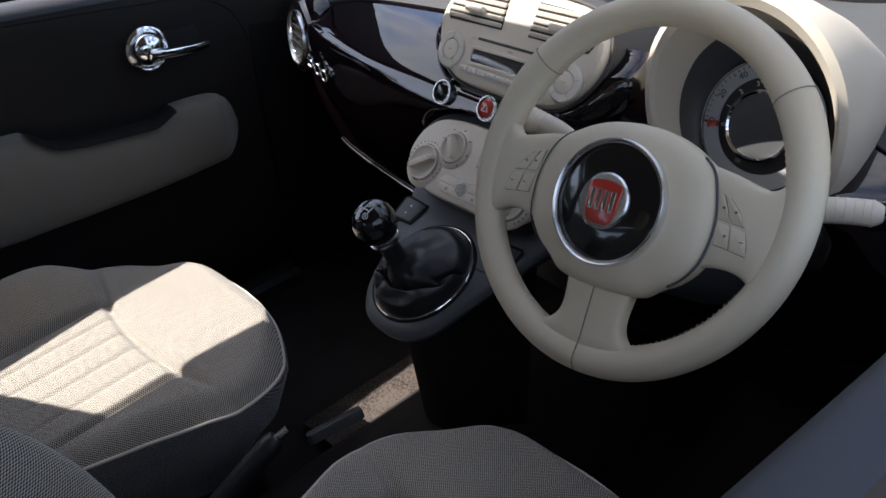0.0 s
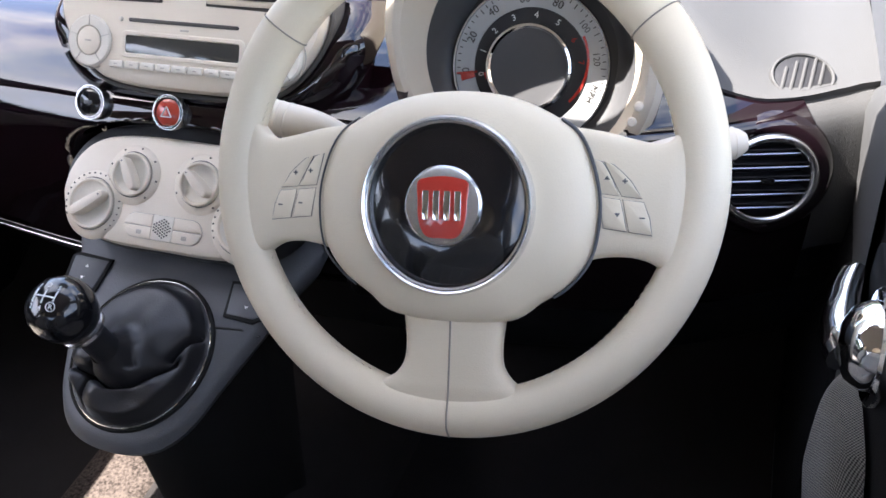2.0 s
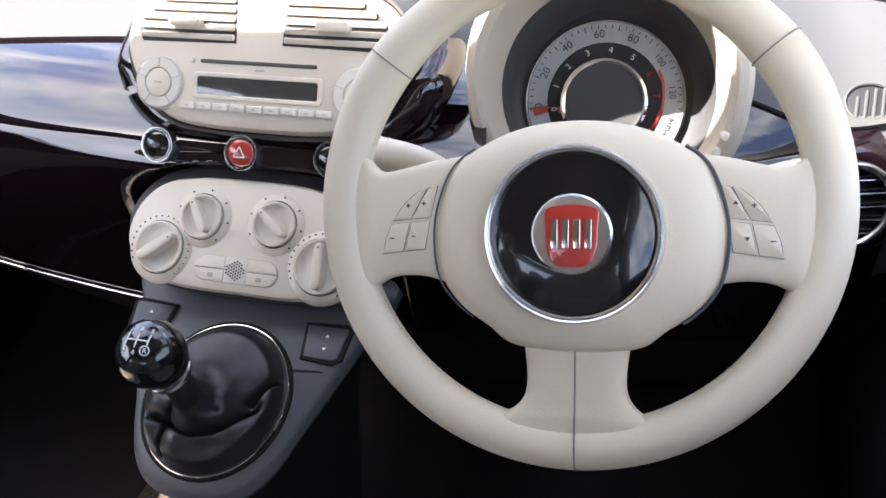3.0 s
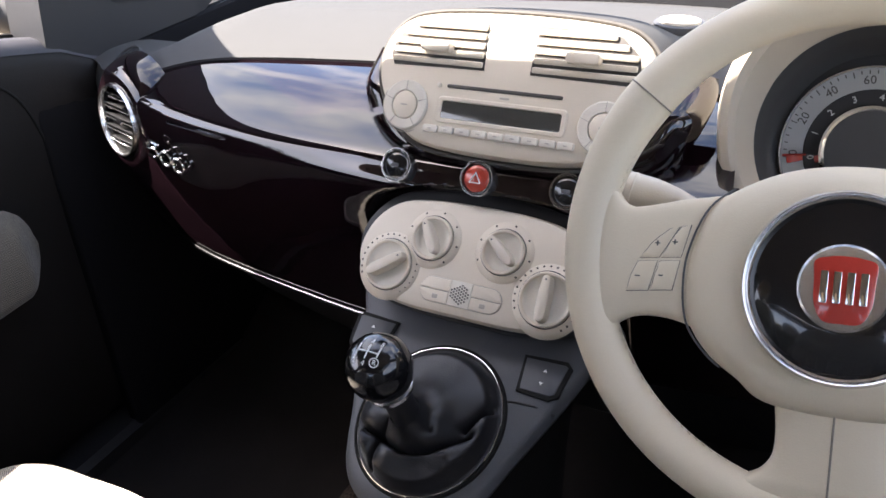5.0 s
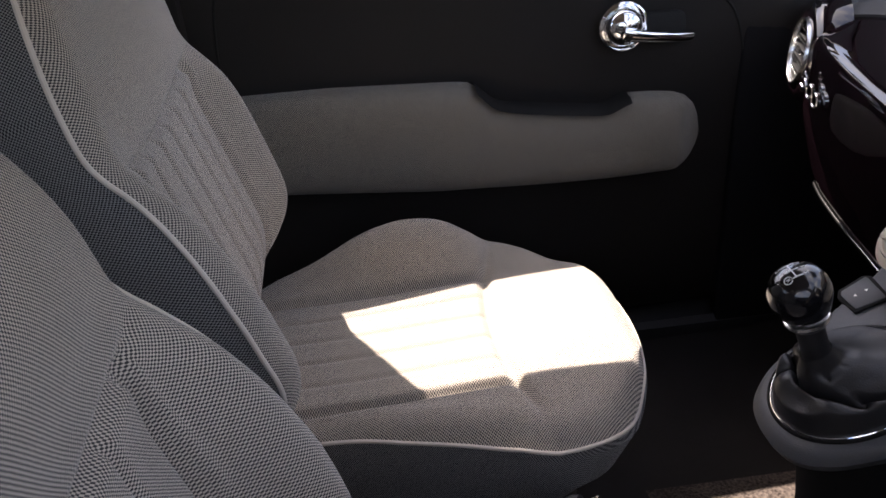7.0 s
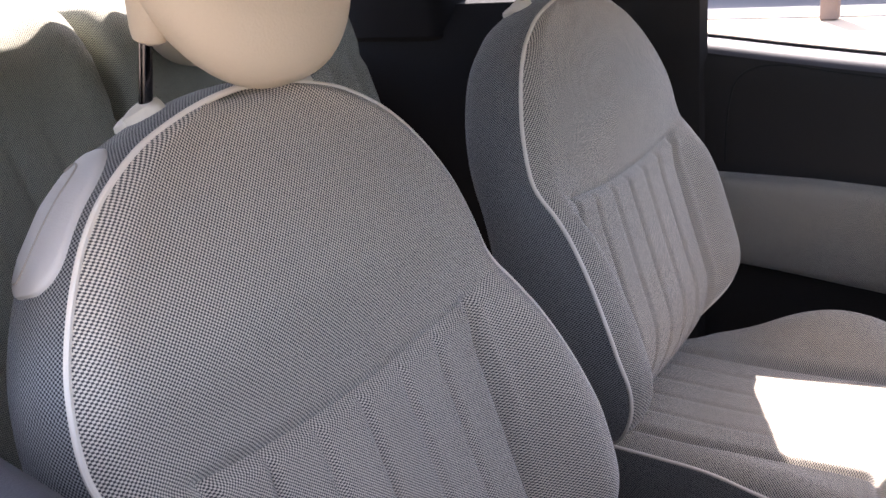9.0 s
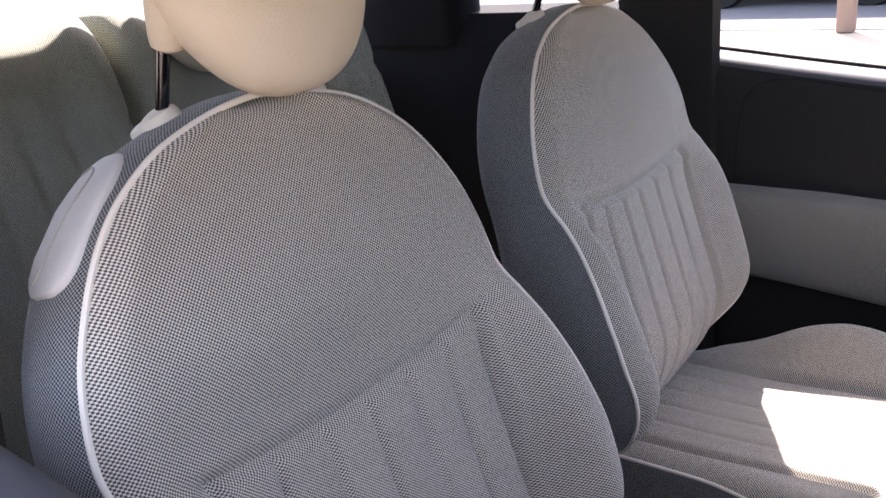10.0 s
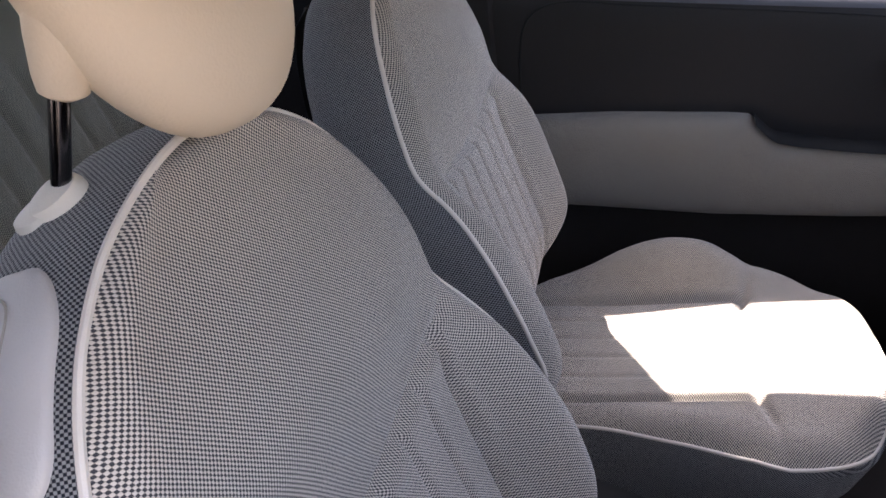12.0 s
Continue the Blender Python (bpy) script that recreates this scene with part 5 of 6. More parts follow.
    hs[min(range(len(hs)), key=lambda i: abs(hs[i] - SEAM))] = SEAM

    def bws(h):
        return table(h, outline)

    def side_w(s, h):
        return bws(h) - (0.017 * step(0.36, 0.16, h) + 0.03 * step(0.14, -0.02, h) if s * inner < 0 else 0.0)

    edge_line = [(p.x, p.y) for p in spline([(0, 0.045), (0.08, 0.060), (0.16, 0.062), (0.20, 0.059), (0.24, 0.053), (0.275, 0.043), (0.303, 0.030), (0.328, 0.017), (0.355, 0.0105), (0.40, 0.0095), (0.46, 0.012), (H, 0.014)], False, 6)]

    def edge_f(h):
        return table(h, edge_line)

    def back_f(x, h):
        ax, w = abs(x), side_w(1 if x > 0 else -1, h)
        u = min(1.0, ax / w)
        # centre well and bolsters
        centre = 0.026 * step(0.31, 0.41, h) * (1 - step(0.40, H + 0.01, h))
        e = edge_f(h) * (1 if x * inner > 0 else 1 - 0.34 * step(0.37, 0.15, h))
        lower = 1 - step(0.27, 0.33, h)
        f = centre * (1 - 0.9 * u ** 2.6) + e * step(0.148, 0.205, ax) * lower + (1 - lower) * e * u ** 2.6
        if h < SEAM and ax < 0.165:
            g = sum(math.exp(-((x + 0.150 - 0.050 * i) / 0.0036) ** 2) for i in range(7))
            f += (0.003 - 0.0056 * g) * (1 - step(0.300, SEAM, h))
        f -= 0.008 * math.exp(-((h - SEAM) / 0.006) ** 2) * (1 - step(0.150, 0.170, ax))
        f -= 0.009 * math.exp(-((ax - PANEL) / 0.006) ** 2) * (1 - step(0.300, 0.318, h))
        # short seam from the panel's corner out to the waist
        f -= 0.004 * math.exp(-((h - SEAM - 0.35 * (ax - PANEL)) / 0.006) ** 2) * step(0.152, 0.165, ax) * (1 - step(0.172, 0.195, ax))
        rim = min(w - ax, (H - h) * 1.6)
        f -= 0.016 * max(0, 1 - rim / 0.028) ** 2
        # the foot of the backrest curls back over the cushion's end
        return f - 0.075 * max(0.0, 1 - h / 0.125) ** 2

    def on_back(x, h):
        """A point of the backrest's face; rows sag towards the middle at the panel's top seam."""
        hh = h + 0.013 * min(1.0, abs(x) / PANEL) ** 2 * math.exp(-((h - SEAM) / 0.05) ** 2)
        return P0 + Vector((x, 0, 0)) + up * hh + fw * back_f(x, h)

    rows = []
    for h in hs:
        wl, wr = side_w(-1, h), side_w(1, h)
        bl, br = min(PANEL, 0.72 * wl), min(PANEL, 0.72 * wr)
        rows.append([-wl + (wl - bl) * i / 24 for i in range(24)] + [-bl + (bl + br) * i / 90 for i in range(90)] + [br + (wr - br) * i / 24 for i in range(25)])
    k = hs.index(SEAM)

    def back_cloth(p, f):
        q = p - P0
        return (q.x, q.dot(up))
    bm = bmesh.new()
    vs = rings(bm, [[on_back(x, h) for x in row] for row, h in zip(rows, hs)], closed=False)
    inside = {v for row in vs[:k + 1] for v in row[24:115]}
    bmesh.ops.delete(bm, geom=[f for f in bm.faces if all(v in inside for v in f.verts)], context="FACES")
    bmesh.ops.recalc_face_normals(bm, faces=bm.faces)
    part("backrest", with_uv(bm, back_cloth), CLOTH, seat, "checked cloth backrest", sharp=80)
    bm = bmesh.new()
    rings(bm, [[on_back(x, h) for x in row[24:115]] for row, h in zip(rows[:k + 1], hs)], closed=False)
    bmesh.ops.recalc_face_normals(bm, faces=bm.faces)
    part("pleated_panel", with_uv(bm, lambda p, f: (back_cloth(p, f)[0] * 1.06, back_cloth(p, f)[1] * 1.06)), CLOTH, seat, "pleated checked cloth panel", sharp=80)
    line = [on_back(side_w(1, h), h) for h in hs] + [on_back(-side_w(-1, h), h) for h in reversed(hs)]
    part("piping", tube(line, 0.0025, k=8), PIPING, seat, "ivory piping")
    SIDE = ((0.0, 0.0), (0.008, 0.004), (0.022, 0.008), (0.041, 0.010), (0.060, 0.008), (0.076, 0.003), (0.090, -0.007), (0.101, -0.022))
    bm = bmesh.new()
    loops = []
    for back, grow in SIDE + ((0.111, -0.05), (0.115, -0.10)):
        row = []
        for p in line:
            q = p - P0
            h, f = q.dot(up), q.dot(fw)
            out = Vector((q.x, 0, 0)).normalized() if h < 0.4 else (Vector((q.x, 0, 0)) + up * (h - 0.36)).normalized()
            f2 = f * max(0.0, 1 - back / 0.08)
            row.append(P0 + Vector((q.x, 0, 0)) + up * h + out * grow + fw * (f2 - back))
        loops.append(row)
    lay_cloth(bm, rings(bm, loops, closed=False))
    bmesh.ops.recalc_face_normals(bm, faces=bm.faces)
    part("backrest_side", bm, CLOTH_SHADED, seat, "checked cloth side, darkened for shade")
    # back board
    bm = bmesh.new()
    rings(bm, [[P0 + Vector((max(0.02, bws(h) - 0.05) * u, 0, 0)) + up * min(h, H - 0.024) + fw * (-0.117 - 0.01 * (1 - u * u)) for u in [i / 6 - 1 for i in range(13)]] for h in [H * j / 16 for j in range(17)]], closed=False)
    bmesh.ops.recalc_face_normals(bm, faces=bm.faces)
    part("back_board", bm, TRIM, seat)

    # head restraint on two posts
    top = P0 + up * 0.563 - Vector((0.026, 0, 0))
    hc = top + up * 0.087 + fw * 0.022
    bm = bmesh.new()
    kx, kz = 48, 28
    loops = []
    for j in range(1, kz):
        a = math.pi * j / kz - math.pi / 2
        row = []
        for i in range(kx):
            b = 2 * math.pi * i / kx
            q, zz = math.cos(a), math.sin(a)
            fx = (0.101 - 0.012 * max(0.0, -zz)) * q ** 0.85 * math.cos(b)
            fy = 0.050 * q ** 0.75 * math.sin(b)
            row.append(hc + Vector((fx, 0, 0)) + fw * fy + up * (0.103 * zz))
        loops.append(row)
    rings(bm, loops, cap0=True, cap1=True)
    bmesh.ops.recalc_face_normals(bm, faces=bm.faces)
    hr = part("headrest", bm, VINYL, seat, "round ivory vinyl headrest")
    lift = Vector((0, 0.30, 0.95)).normalized()
    for s in (-1, 1):
        b = top + Vector((s * 0.083 + (0.006 if s < 0 else 0), 0, 0)) - fw * (0.041 if s > 0 else 0.052) - up * (0.0065 if s > 0 else 0.012)
        g = frame_of(b, Vector((1, 0, -0.30 * s)), up * 0.95 + Vector((s * 0.30, 0, 0)))
        guide = part("post_guide", slab(g, circle(0.0165, 28, 0.0145), -0.016, 0.0095, 0.006, dome=0.002), IVORY_SOFT, seat, "pale plastic post guide")
        gb = frame_of(b + Vector((s * 0.007, 0, -0.0015)) - fw * 0.009, Vector((1, -0.3 * s, -0.30 * s)), up * 0.95 + Vector((s * 0.30, 0, 0)))
        part("release_button", slab(gb, rrect(0.024, 0.024, 0.010, 6), -0.012, 0.006, 0.004, dome=0.0015), IVORY_SOFT, guide)
        part("post", tube([b - lift * 0.02, b + lift * 0.05, b + lift * 0.085, b + lift * 0.13], 0.0049, k=14), POST, seat, "black chrome post")
        part("post_socket", tube([b + lift * q - Vector((s * 0.004, 0, 0)) for q in (0.054, 0.057, 0.064, 0.082, 0.125)], [0.007, 0.0115, 0.0135, 0.0160, 0.019], k=24), VINYL, hr)

    def flank(s, h, back, lift=0.0):
        """A point on the side of the backrest."""
        w = side_w(s, h)
        q = Vector((s * w, 0, 0)) + up * h
        out = Vector((q.x, 0, 0)).normalized() if h < 0.4 else (Vector((q.x, 0, 0)) + up * (h - 0.36)).normalized()
        grow = table(back, SIDE)
        return P0 + q + out * (grow + lift) + fw * (back_f(s * w, h) * max(0.0, 1 - back / 0.08) - back)
    return seat, flank


build_seat(Vector((-0.302, -0.35, 0.30)), "checked cloth passenger seat with ivory piping, partly in the sun", 0.166, 1)
DRIVER_SEAT, FLANK = build_seat(Vector((0.312, -0.288, 0.312)), "checked cloth driver's seat with ivory piping beside the open window", 0.180, -1)


def build_airbag_tag():
    """Moulded cover that lies flush on the outer shoulder of the driver's seat."""
    t = thing("airbag_cover", FLANK(1, 0.45, 0.05), "pale grey moulded plastic airbag cover on the seat side", "airbag cover")
    H0, H1, B0, B1 = 0.466, 0.535, 0.009, 0.068

    def at(u, v, lift):
        return FLANK(1, (H0 + H1) / 2 + u, (B0 + B1) / 2 + v, lift)
    o = rrect(H1 - H0, B1 - B0, 0.022, 8)
    bm = bmesh.new()
    rings(bm, [[at(x * k, y * k, z) for x, y in o] for k, z in ((1.0, -0.004), (1.0, 0.0015), (0.97, 0.0035), (0.90, 0.0045), (0.6, 0.005), (0.3, 0.005), (0.05, 0.005))], cap1=True)
    bmesh.ops.recalc_face_normals(bm, faces=bm.faces)
    part("plate", bm, AIRBAG, t)
    part("groove", tube([at(x, y, 0.0052) for x, y in spline2([(0.0262, 0.015), (0.0275, 0.002), (0.0235, -0.006), (0.012, -0.007), (-0.006, -0.004), (-0.021, 0.002), (-0.0265, 0.009), (-0.0265, 0.016)])], 0.0007, k=6), FAINT, t)


def spline2(points):
    return [(p.x, p.y) for p in spline(points, False, 4)]


build_airbag_tag()


# ---- rear bench ----
def build_rear():
    b = thing("rear_bench", (0, -1.0, 0.30), "checked cloth rear bench, its top in the sun", "rear seat")
    bm = bmesh.new()
    loops = []
    nx = 150
    for j in range(30):
        f = j / 29
        y, z = -1.06 - 0.20 * f, 0.56 + 0.61 * f
        if f > 0.9:
            z = 0.56 + 0.61 * (0.9 + 0.1 * math.sin((f - 0.9) / 0.1 * math.pi / 2))
            y -= 0.05 * (f - 0.9) / 0.1
        row = []
        for i in range(nx + 1):
            x = -0.48 + 0.98 * i / nx
            g = 0
            for k in range(-9, 10):
                g += math.exp(-((x - 0.06 * k - 0.03) / 0.008) ** 2)
            d = 0.010 * g * (1 - step(0.72, 0.78, f)) + 0.008 * math.exp(-((f - 0.76) / 0.02) ** 2) + 0.05 * math.exp(-((x - 0.035) / 0.012) ** 2) - 0.014 * math.exp(-((abs(x - 0.035) - 0.05) / 0.03) ** 2) * step(0.3, 0.8, f)
            d += 0.02 * math.exp(-((abs(x) - 0.27) / 0.02) ** 2) * step(0.8, 0.95, f)
            row.append((x, y - d, z - 0.03 * ((x + 0.06) / 0.56) ** 6))
        loops.append(row)
    last = loops[-1]
    loops.append([(x, y - 0.06, z - 0.01) for x, y, z in last])
    loops.append([(x, y - 0.09, z - 0.10) for x, y, z in last])
    rings(bm, loops, closed=False)
    bmesh.ops.recalc_face_normals(bm, faces=bm.faces)
    with_uv(bm, lambda p, f: (p.x, p.z - 0.3 * p.y))
    part("backrest", bm, CLOTH_REAR, b, sharp=80)
    bm = bmesh.new()
    rings(bm, [[(-0.56 + 1.12 * i / 60, y, z + 0.012 * math.cos((-0.56 + 1.12 * i / 60) * 22)) for i in range(61)] for y, z in ((-1.12, 0.54), (-0.95, 0.545), (-0.80, 0.55), (-0.74, 0.535), (-0.72, 0.48), (-0.72, 0.28))], closed=False)
    bmesh.ops.recalc_face_normals(bm, faces=bm.faces)
    with_uv(bm, lambda p, f: (p.x, p.y + p.z))
    part("cushion", bm, CLOTH_REAR, b)
    for s in (-1, 1):
        hc = Vector((0.118 + s * 0.252, -1.215, 1.150 + 0.008 * s))
        bm = bmesh.new()
        loops = []
        for j in range(1, 16):
            a = math.pi * j / 16 - math.pi / 2
            loops.append([hc + Vector((0.112 * math.cos(a) ** 0.8 * math.cos(2 * math.pi * i / 32), 0.045 * math.cos(a) ** 0.8 * math.sin(2 * math.pi * i / 32), 0.080 * math.sin(a))) for i in range(32)])
        rings(bm, loops, cap0=True, cap1=True)
        bmesh.ops.recalc_face_normals(bm, faces=bm.faces)
        part("headrest", bm, VINYL, b, "ivory vinyl headrest")


build_rear()


# ---- cabin shell ----
def build_shell():
    fl = thing("floor", (0, -0.4, 0.25), "dark carpeted car floor", "floor", kind="structure")
    bm = bmesh.new()
    xs = [-0.66 + 1.32 * i / 40 for i in range(41)]
    rings(bm, [[(x, y, z + 0.004 * noise.noise((x * 9, y * 9, 0))) for x in xs] for y, z in ((-1.3, 0.27), (-0.9, 0.27), (-0.5, 0.27), (-0.1, 0.272), (0.2, 0.275), (0.42, 0.29), (0.62, 0.40), (0.72, 0.62))], closed=False)
    part("carpet", bm, CARPET, fl)
    fw = thing("wall_front", (0, 0.78, 0.25), "black bulkhead in front of the footwells", "bulkhead", kind="structure")
    part("panel", block((-0.70, 0.74, 0.25), (0.70, 0.80, 0.90), 0.01), BLACK, fw)
    # roof and headlining
    rf = thing("ceiling", (0, -0.7, 1.42), "grey headlining under the steel roof", "ceiling", kind="structure")
    for z, mt, nm in ((1.42, LINER, "lining"), (1.46, PAINT, "roof_skin")):
        bm = bmesh.new()
        rings(bm, [[(x, y, z - 0.05 * (x / 0.56) ** 4 - 0.02 * ((y + 0.7) / 0.8) ** 2) for x in [-0.60 + 1.14 * i / 24 for i in range(25)]] for y in [-0.025 - 1.255 * j / 16 for j in range(17)]], closed=False)
        part(nm, bm, mt, rf)
    part("header", tube([(-0.585, -0.03, 1.345), (-0.5, -0.012, 1.37), (-0.3, -0.004, 1.385), (-0.03, 0.002, 1.39), (0.12, -0.004, 1.388), (0.25, -0.022, 1.385), (0.53, -0.045, 1.345)], 0.028, k=10), LINER, rf)
    # pillars; the driver's side stands a little nearer the middle
    for s in (-1, 1):
        off = 0.0 if s < 0 else -0.056
        p = thing("pillar", (s * 0.62, 0.2, 0.9), "black windscreen pillar", "pillar", "pillars", "structure")
        bm = bmesh.new()
        loops = []
        for x, y, z in spline([(0.690, 0.52, 0.86), (0.665, 0.33, 1.0), (0.630, 0.135, 1.145), (0.600, 0.02, 1.26), (0.585, -0.05, 1.345)], False, 5):
            loops.append([(s * (x + dx) + off, y + dy, z + dz) for dx, dy, dz in ((-0.022, -0.062, -0.02), (-0.030, 0.0, 0.0), (-0.018, 0.070, 0.025), (0.012, 0.075, 0.028), (0.028, 0.0, 0.0), (0.018, -0.066, -0.02))])
        rings(bm, loops, cap0=True, cap1=True)
        bmesh.ops.recalc_face_normals(bm, faces=bm.faces)
        part("a_post", bm, BLACK, p)
        if s < 0:
            # frame round the front of the closed door's window
            edge = [(0.22, 0.985), (0.167, 1.02), (0.06, 1.08), (-0.10, 1.17), (-0.30, 1.285), (-0.50, 1.292)]
            bm = bmesh.new()
            rings(bm, [[(-0.672 + 0.20 * (z - 1.0) + dx, y, z + dz) for dx, dz in ((0, 0), (0.022, 0.0), (0.022 + 0.2 * tall, tall), (0.2 * tall, tall))] for (y, z), tall in zip(edge, (0.06, 0.10, 0.13, 0.13, 0.05, 0.04))], cap0=True, cap1=True)
            bmesh.ops.recalc_face_normals(bm, faces=bm.faces)
            part("window_frame", bm, BLACK, p)
        part("cant_rail", tube(spline([(s * 0.585 + off, -0.05, 1.345), (s * 0.612 + off, -0.3, 1.311), (s * 0.615 + off, -0.8, 1.306), (s * 0.57 + off, -1.45, 1.27)], False, 5), 0.040, k=12), LINER, p)
        bm = bmesh.new()
        rings(bm, [[(s * x + off, y, z) for y, z in ((0.225, 0.895), (0.240, 0.985), (0.27, 1.03), (0.34, 1.0), (0.50, 0.90), (0.50, 0.86), (0.30, 0.86))] for x in (0.655, 0.662, 0.72)], cap0=True, cap1=True)
        bmesh.ops.recalc_face_normals(bm, faces=bm.faces)
        part("mirror_sail", bm, BLACK if s < 0 else GREY, p)
        kp = thing("kick_panel", (s * 0.66, 0.5, 0.3), "black footwell side panel", "trim panel", kind="structure")
        part("board", block((s * 0.668 + off - 0.012, 0.18, 0.25), (s * 0.668 + off + 0.012, 0.80, 0.86), 0.004), REAR_TRIM, kp)
        b = thing("pillar", (s * 0.66, -0.7, 0.5), "black centre pillar behind the door", "pillar", "pillars", "structure")
        bm = bmesh.new()
        rings(bm, [[(s * (x + dx) + off, y + (lean if s < 0 and y > -0.72 else 0), z) for x, y in ((0.735, -0.705 if s < 0 else -0.70), (0.660, -0.632 if s < 0 else -0.665), (0.645, -0.640 if s < 0 else -0.70), (0.645, -0.76), (0.66, -0.80), (0.735, -0.78))] for dx, z, lean in ((0, 0.28, 0.0), (0, 0.95, 0.0), (-0.03, 1.15, 0.010), (-0.085, 1.40, 0.025))])
        bmesh.ops.recalc_face_normals(bm, faces=bm.faces)
        part("b_post", bm, TRIM, b)
        if s < 0:
            # rounded upper rear corner of the side window
            arc = [(-0.565 - 0.08 * math.sin(radians(90 * i / 10)), 1.200 + 0.080 * math.cos(radians(90 * i / 10))) for i in range(11)]
            bm = bmesh.new()
            rings(bm, [[(x + 0.22 * (z - 1.2), y, z) for y, z in [(-0.565, 1.31), (-0.67, 1.31), (-0.67, 1.200)] + arc[::-1]] for x in (-0.645, -0.620)], cap0=True, cap1=True)
            bmesh.ops.recalc_face_normals(bm, faces=bm.faces)
            part("window_corner", bm, BLACK, b)
        q = thing("rear_side_trim", (s * 0.62, -1.1, 0.3), "black rear quarter trim", "trim panel", kind="structure")
        bm = bmesh.new()
        rings(bm, [[(s * x + off, y, z) for x, z in ((0.60, 0.28), (0.60, 0.60), (0.61, 1.04), (0.635, 1.085), (0.74, 1.09), (0.74, 0.28))] for y in (-0.78, -1.0, -1.3, -1.6)])
        bmesh.ops.recalc_face_normals(bm, faces=bm.faces)
        part("panel", bm, REAR_TRIM, q)
        part("c_post", block((min(s * 0.60, s * 0.70) + off, -1.62, 1.0), (max(s * 0.60, s * 0.70) + off, -1.10, 1.32), 0.03), REAR_TRIM, q)
        r = thing("rocker_sill", (s * 0.7, -0.2, 0.25), "black lower body side below the door", "sill", kind="structure")
        part("panel", block((s * 0.70 + off - 0.045, -1.6, 0.20), (s * 0.70 + off + 0.045, 0.8, 0.305), 0.01), BLACK, r)
        w = thing("front_wing", (s * 0.72, 0.6, 0.3), "aubergine front wing of the car", "wing", kind="structure")
        part("panel", block((s * 0.74 + off - 0.05, 0.36, 0.30), (s * 0.74 + off + 0.05, 1.6, 0.87), 0.03), PAINT, w)
    sh = thing("parcel_shelf", (0, -1.5, 1.0), "black parcel shelf behind the bench", "shelf", kind="structure")
    part("board", block((-0.62, -1.70, 0.98), (0.62, -1.36, 1.01), 0.01), BLACK, sh)
    tg = thing("wall_rear", (0, -1.72, 0.6), "black tailgate lower panel", "tailgate", kind="structure")
    part("panel", block((-0.70, -1.76, 0.25), (0.70, -1.70, 1.02), 0.02), BLACK, tg)
    part("header", block((-0.58, -1.332, 1.31), (0.53, -1.265, 1.40), 0.02), LINER, tg)
    bn = thing("bonnet", (0, 1.2, 0.9), "aubergine bonnet beyond the windscreen", "bonnet", kind="structure")
    bm = bmesh.new()
    rings(bm, [[(x, y, z - 0.10 * (x / 0.72) ** 4) for x in [-0.72 + 1.44 * i / 20 for i in range(21)]] for y, z in ((0.80, 0.855), (0.95, 0.86), (1.2, 0.84), (1.45, 0.76), (1.55, 0.6))], closed=False)
    part("skin", bm, PAINT, bn)
    ws = thing("window_1", (0, 0.4, 1.1), "clear raked windscreen", "windscreen", kind="structure")
    bm = bmesh.new()
    rings(bm, [[(-0.03 + x * w, y - 0.12 * x * x / 0.36, z) for x in [-0.6 + 1.2 * i / 16 for i in range(17)]] for y, z, w in ((0.81, 0.85, 1.05), (0.55, 1.03, 1.03), (0.30, 1.205, 0.98), (0.05, 1.385, 0.93))], closed=False)
    pane = part("pane", bm, GLASS, ws)
    pane.visible_shadow = False
    # driver's sun visor, unseen; added as a shade and folded back under the header
    sv = thing("sun_visor", (0.24, 0.07, 1.37), "unseen grey cloth sun visor, added below the windscreen header", "sun visor")
    part("flap", slab(frame_of((0.285, -0.010, 1.352), (1, 0, 0), Vector((0, 0.16, 0.99))), rrect(0.30, 0.115, 0.03, 6), -0.006, 0.006, 0.004, back=True), LINER, sv)
    part("pivot", tube([(0.40, -0.03, 1.372), (0.40, 0.015, 1.352)], 0.006, k=10), LINER, sv)
    # interior mirror, unseen; placed and tilted for its shadow on the pad
    mi = thing("rear_view_mirror", (-0.10, 0.20, 1.25), "unseen black interior mirror on a short stem, placed for its shadow", "mirror")
    part("housing", slab(faced((-0.098, 0.172, 1.228), -25), rrect(0.235, 0.078, 0.03, 6), -0.040, 0.008, 0.012), BLACK, mi)
    part("mirror_glass", slab(faced((-0.098, 0.172, 1.228), -25), rrect(0.215, 0.062, 0.024, 6), 0.006, 0.0095, 0.0006), CHROME, mi, "mirror glass")
    part("stem", tube([(-0.10, 0.200, 1.238), (-0.10, 0.235, 1.240), (-0.10, 0.262, 1.226)], 0.012, k=10), BLACK, mi)
    # foot made oversized to fill out the mirror's shadow
    part("foot", slab(frame_of((-0.100, 0.258, 1.226), (1, 0, 0), (0, -0.57, -0.82)), rrect(0.190, 0.098, 0.014, 4), -0.004, 0.012, 0.003), BLACK, mi)
    # seat belt of the driver
    sb = thing("seat_belt", (0.62, -0.72, 1.1), "black driver's seat belt with a steel tongue", "seat belt")
    bm = bmesh.new()
    rings(bm, [[(x - 0.015, y - 0.018, z), (x + 0.015, y + 0.018, z), (x + 0.017, y + 0.016, z), (x - 0.013, y - 0.020, z)] for x, y, z in ((0.575, -0.575, 1.28), (0.568, -0.60, 1.20), (0.566, -0.625, 1.13), (0.566, -0.668, 0.99), (0.566, -0.70, 0.85), (0.566, -0.72, 0.45))], cap0=True, cap1=True)
    part("webbing", bm, BLACK, sb)
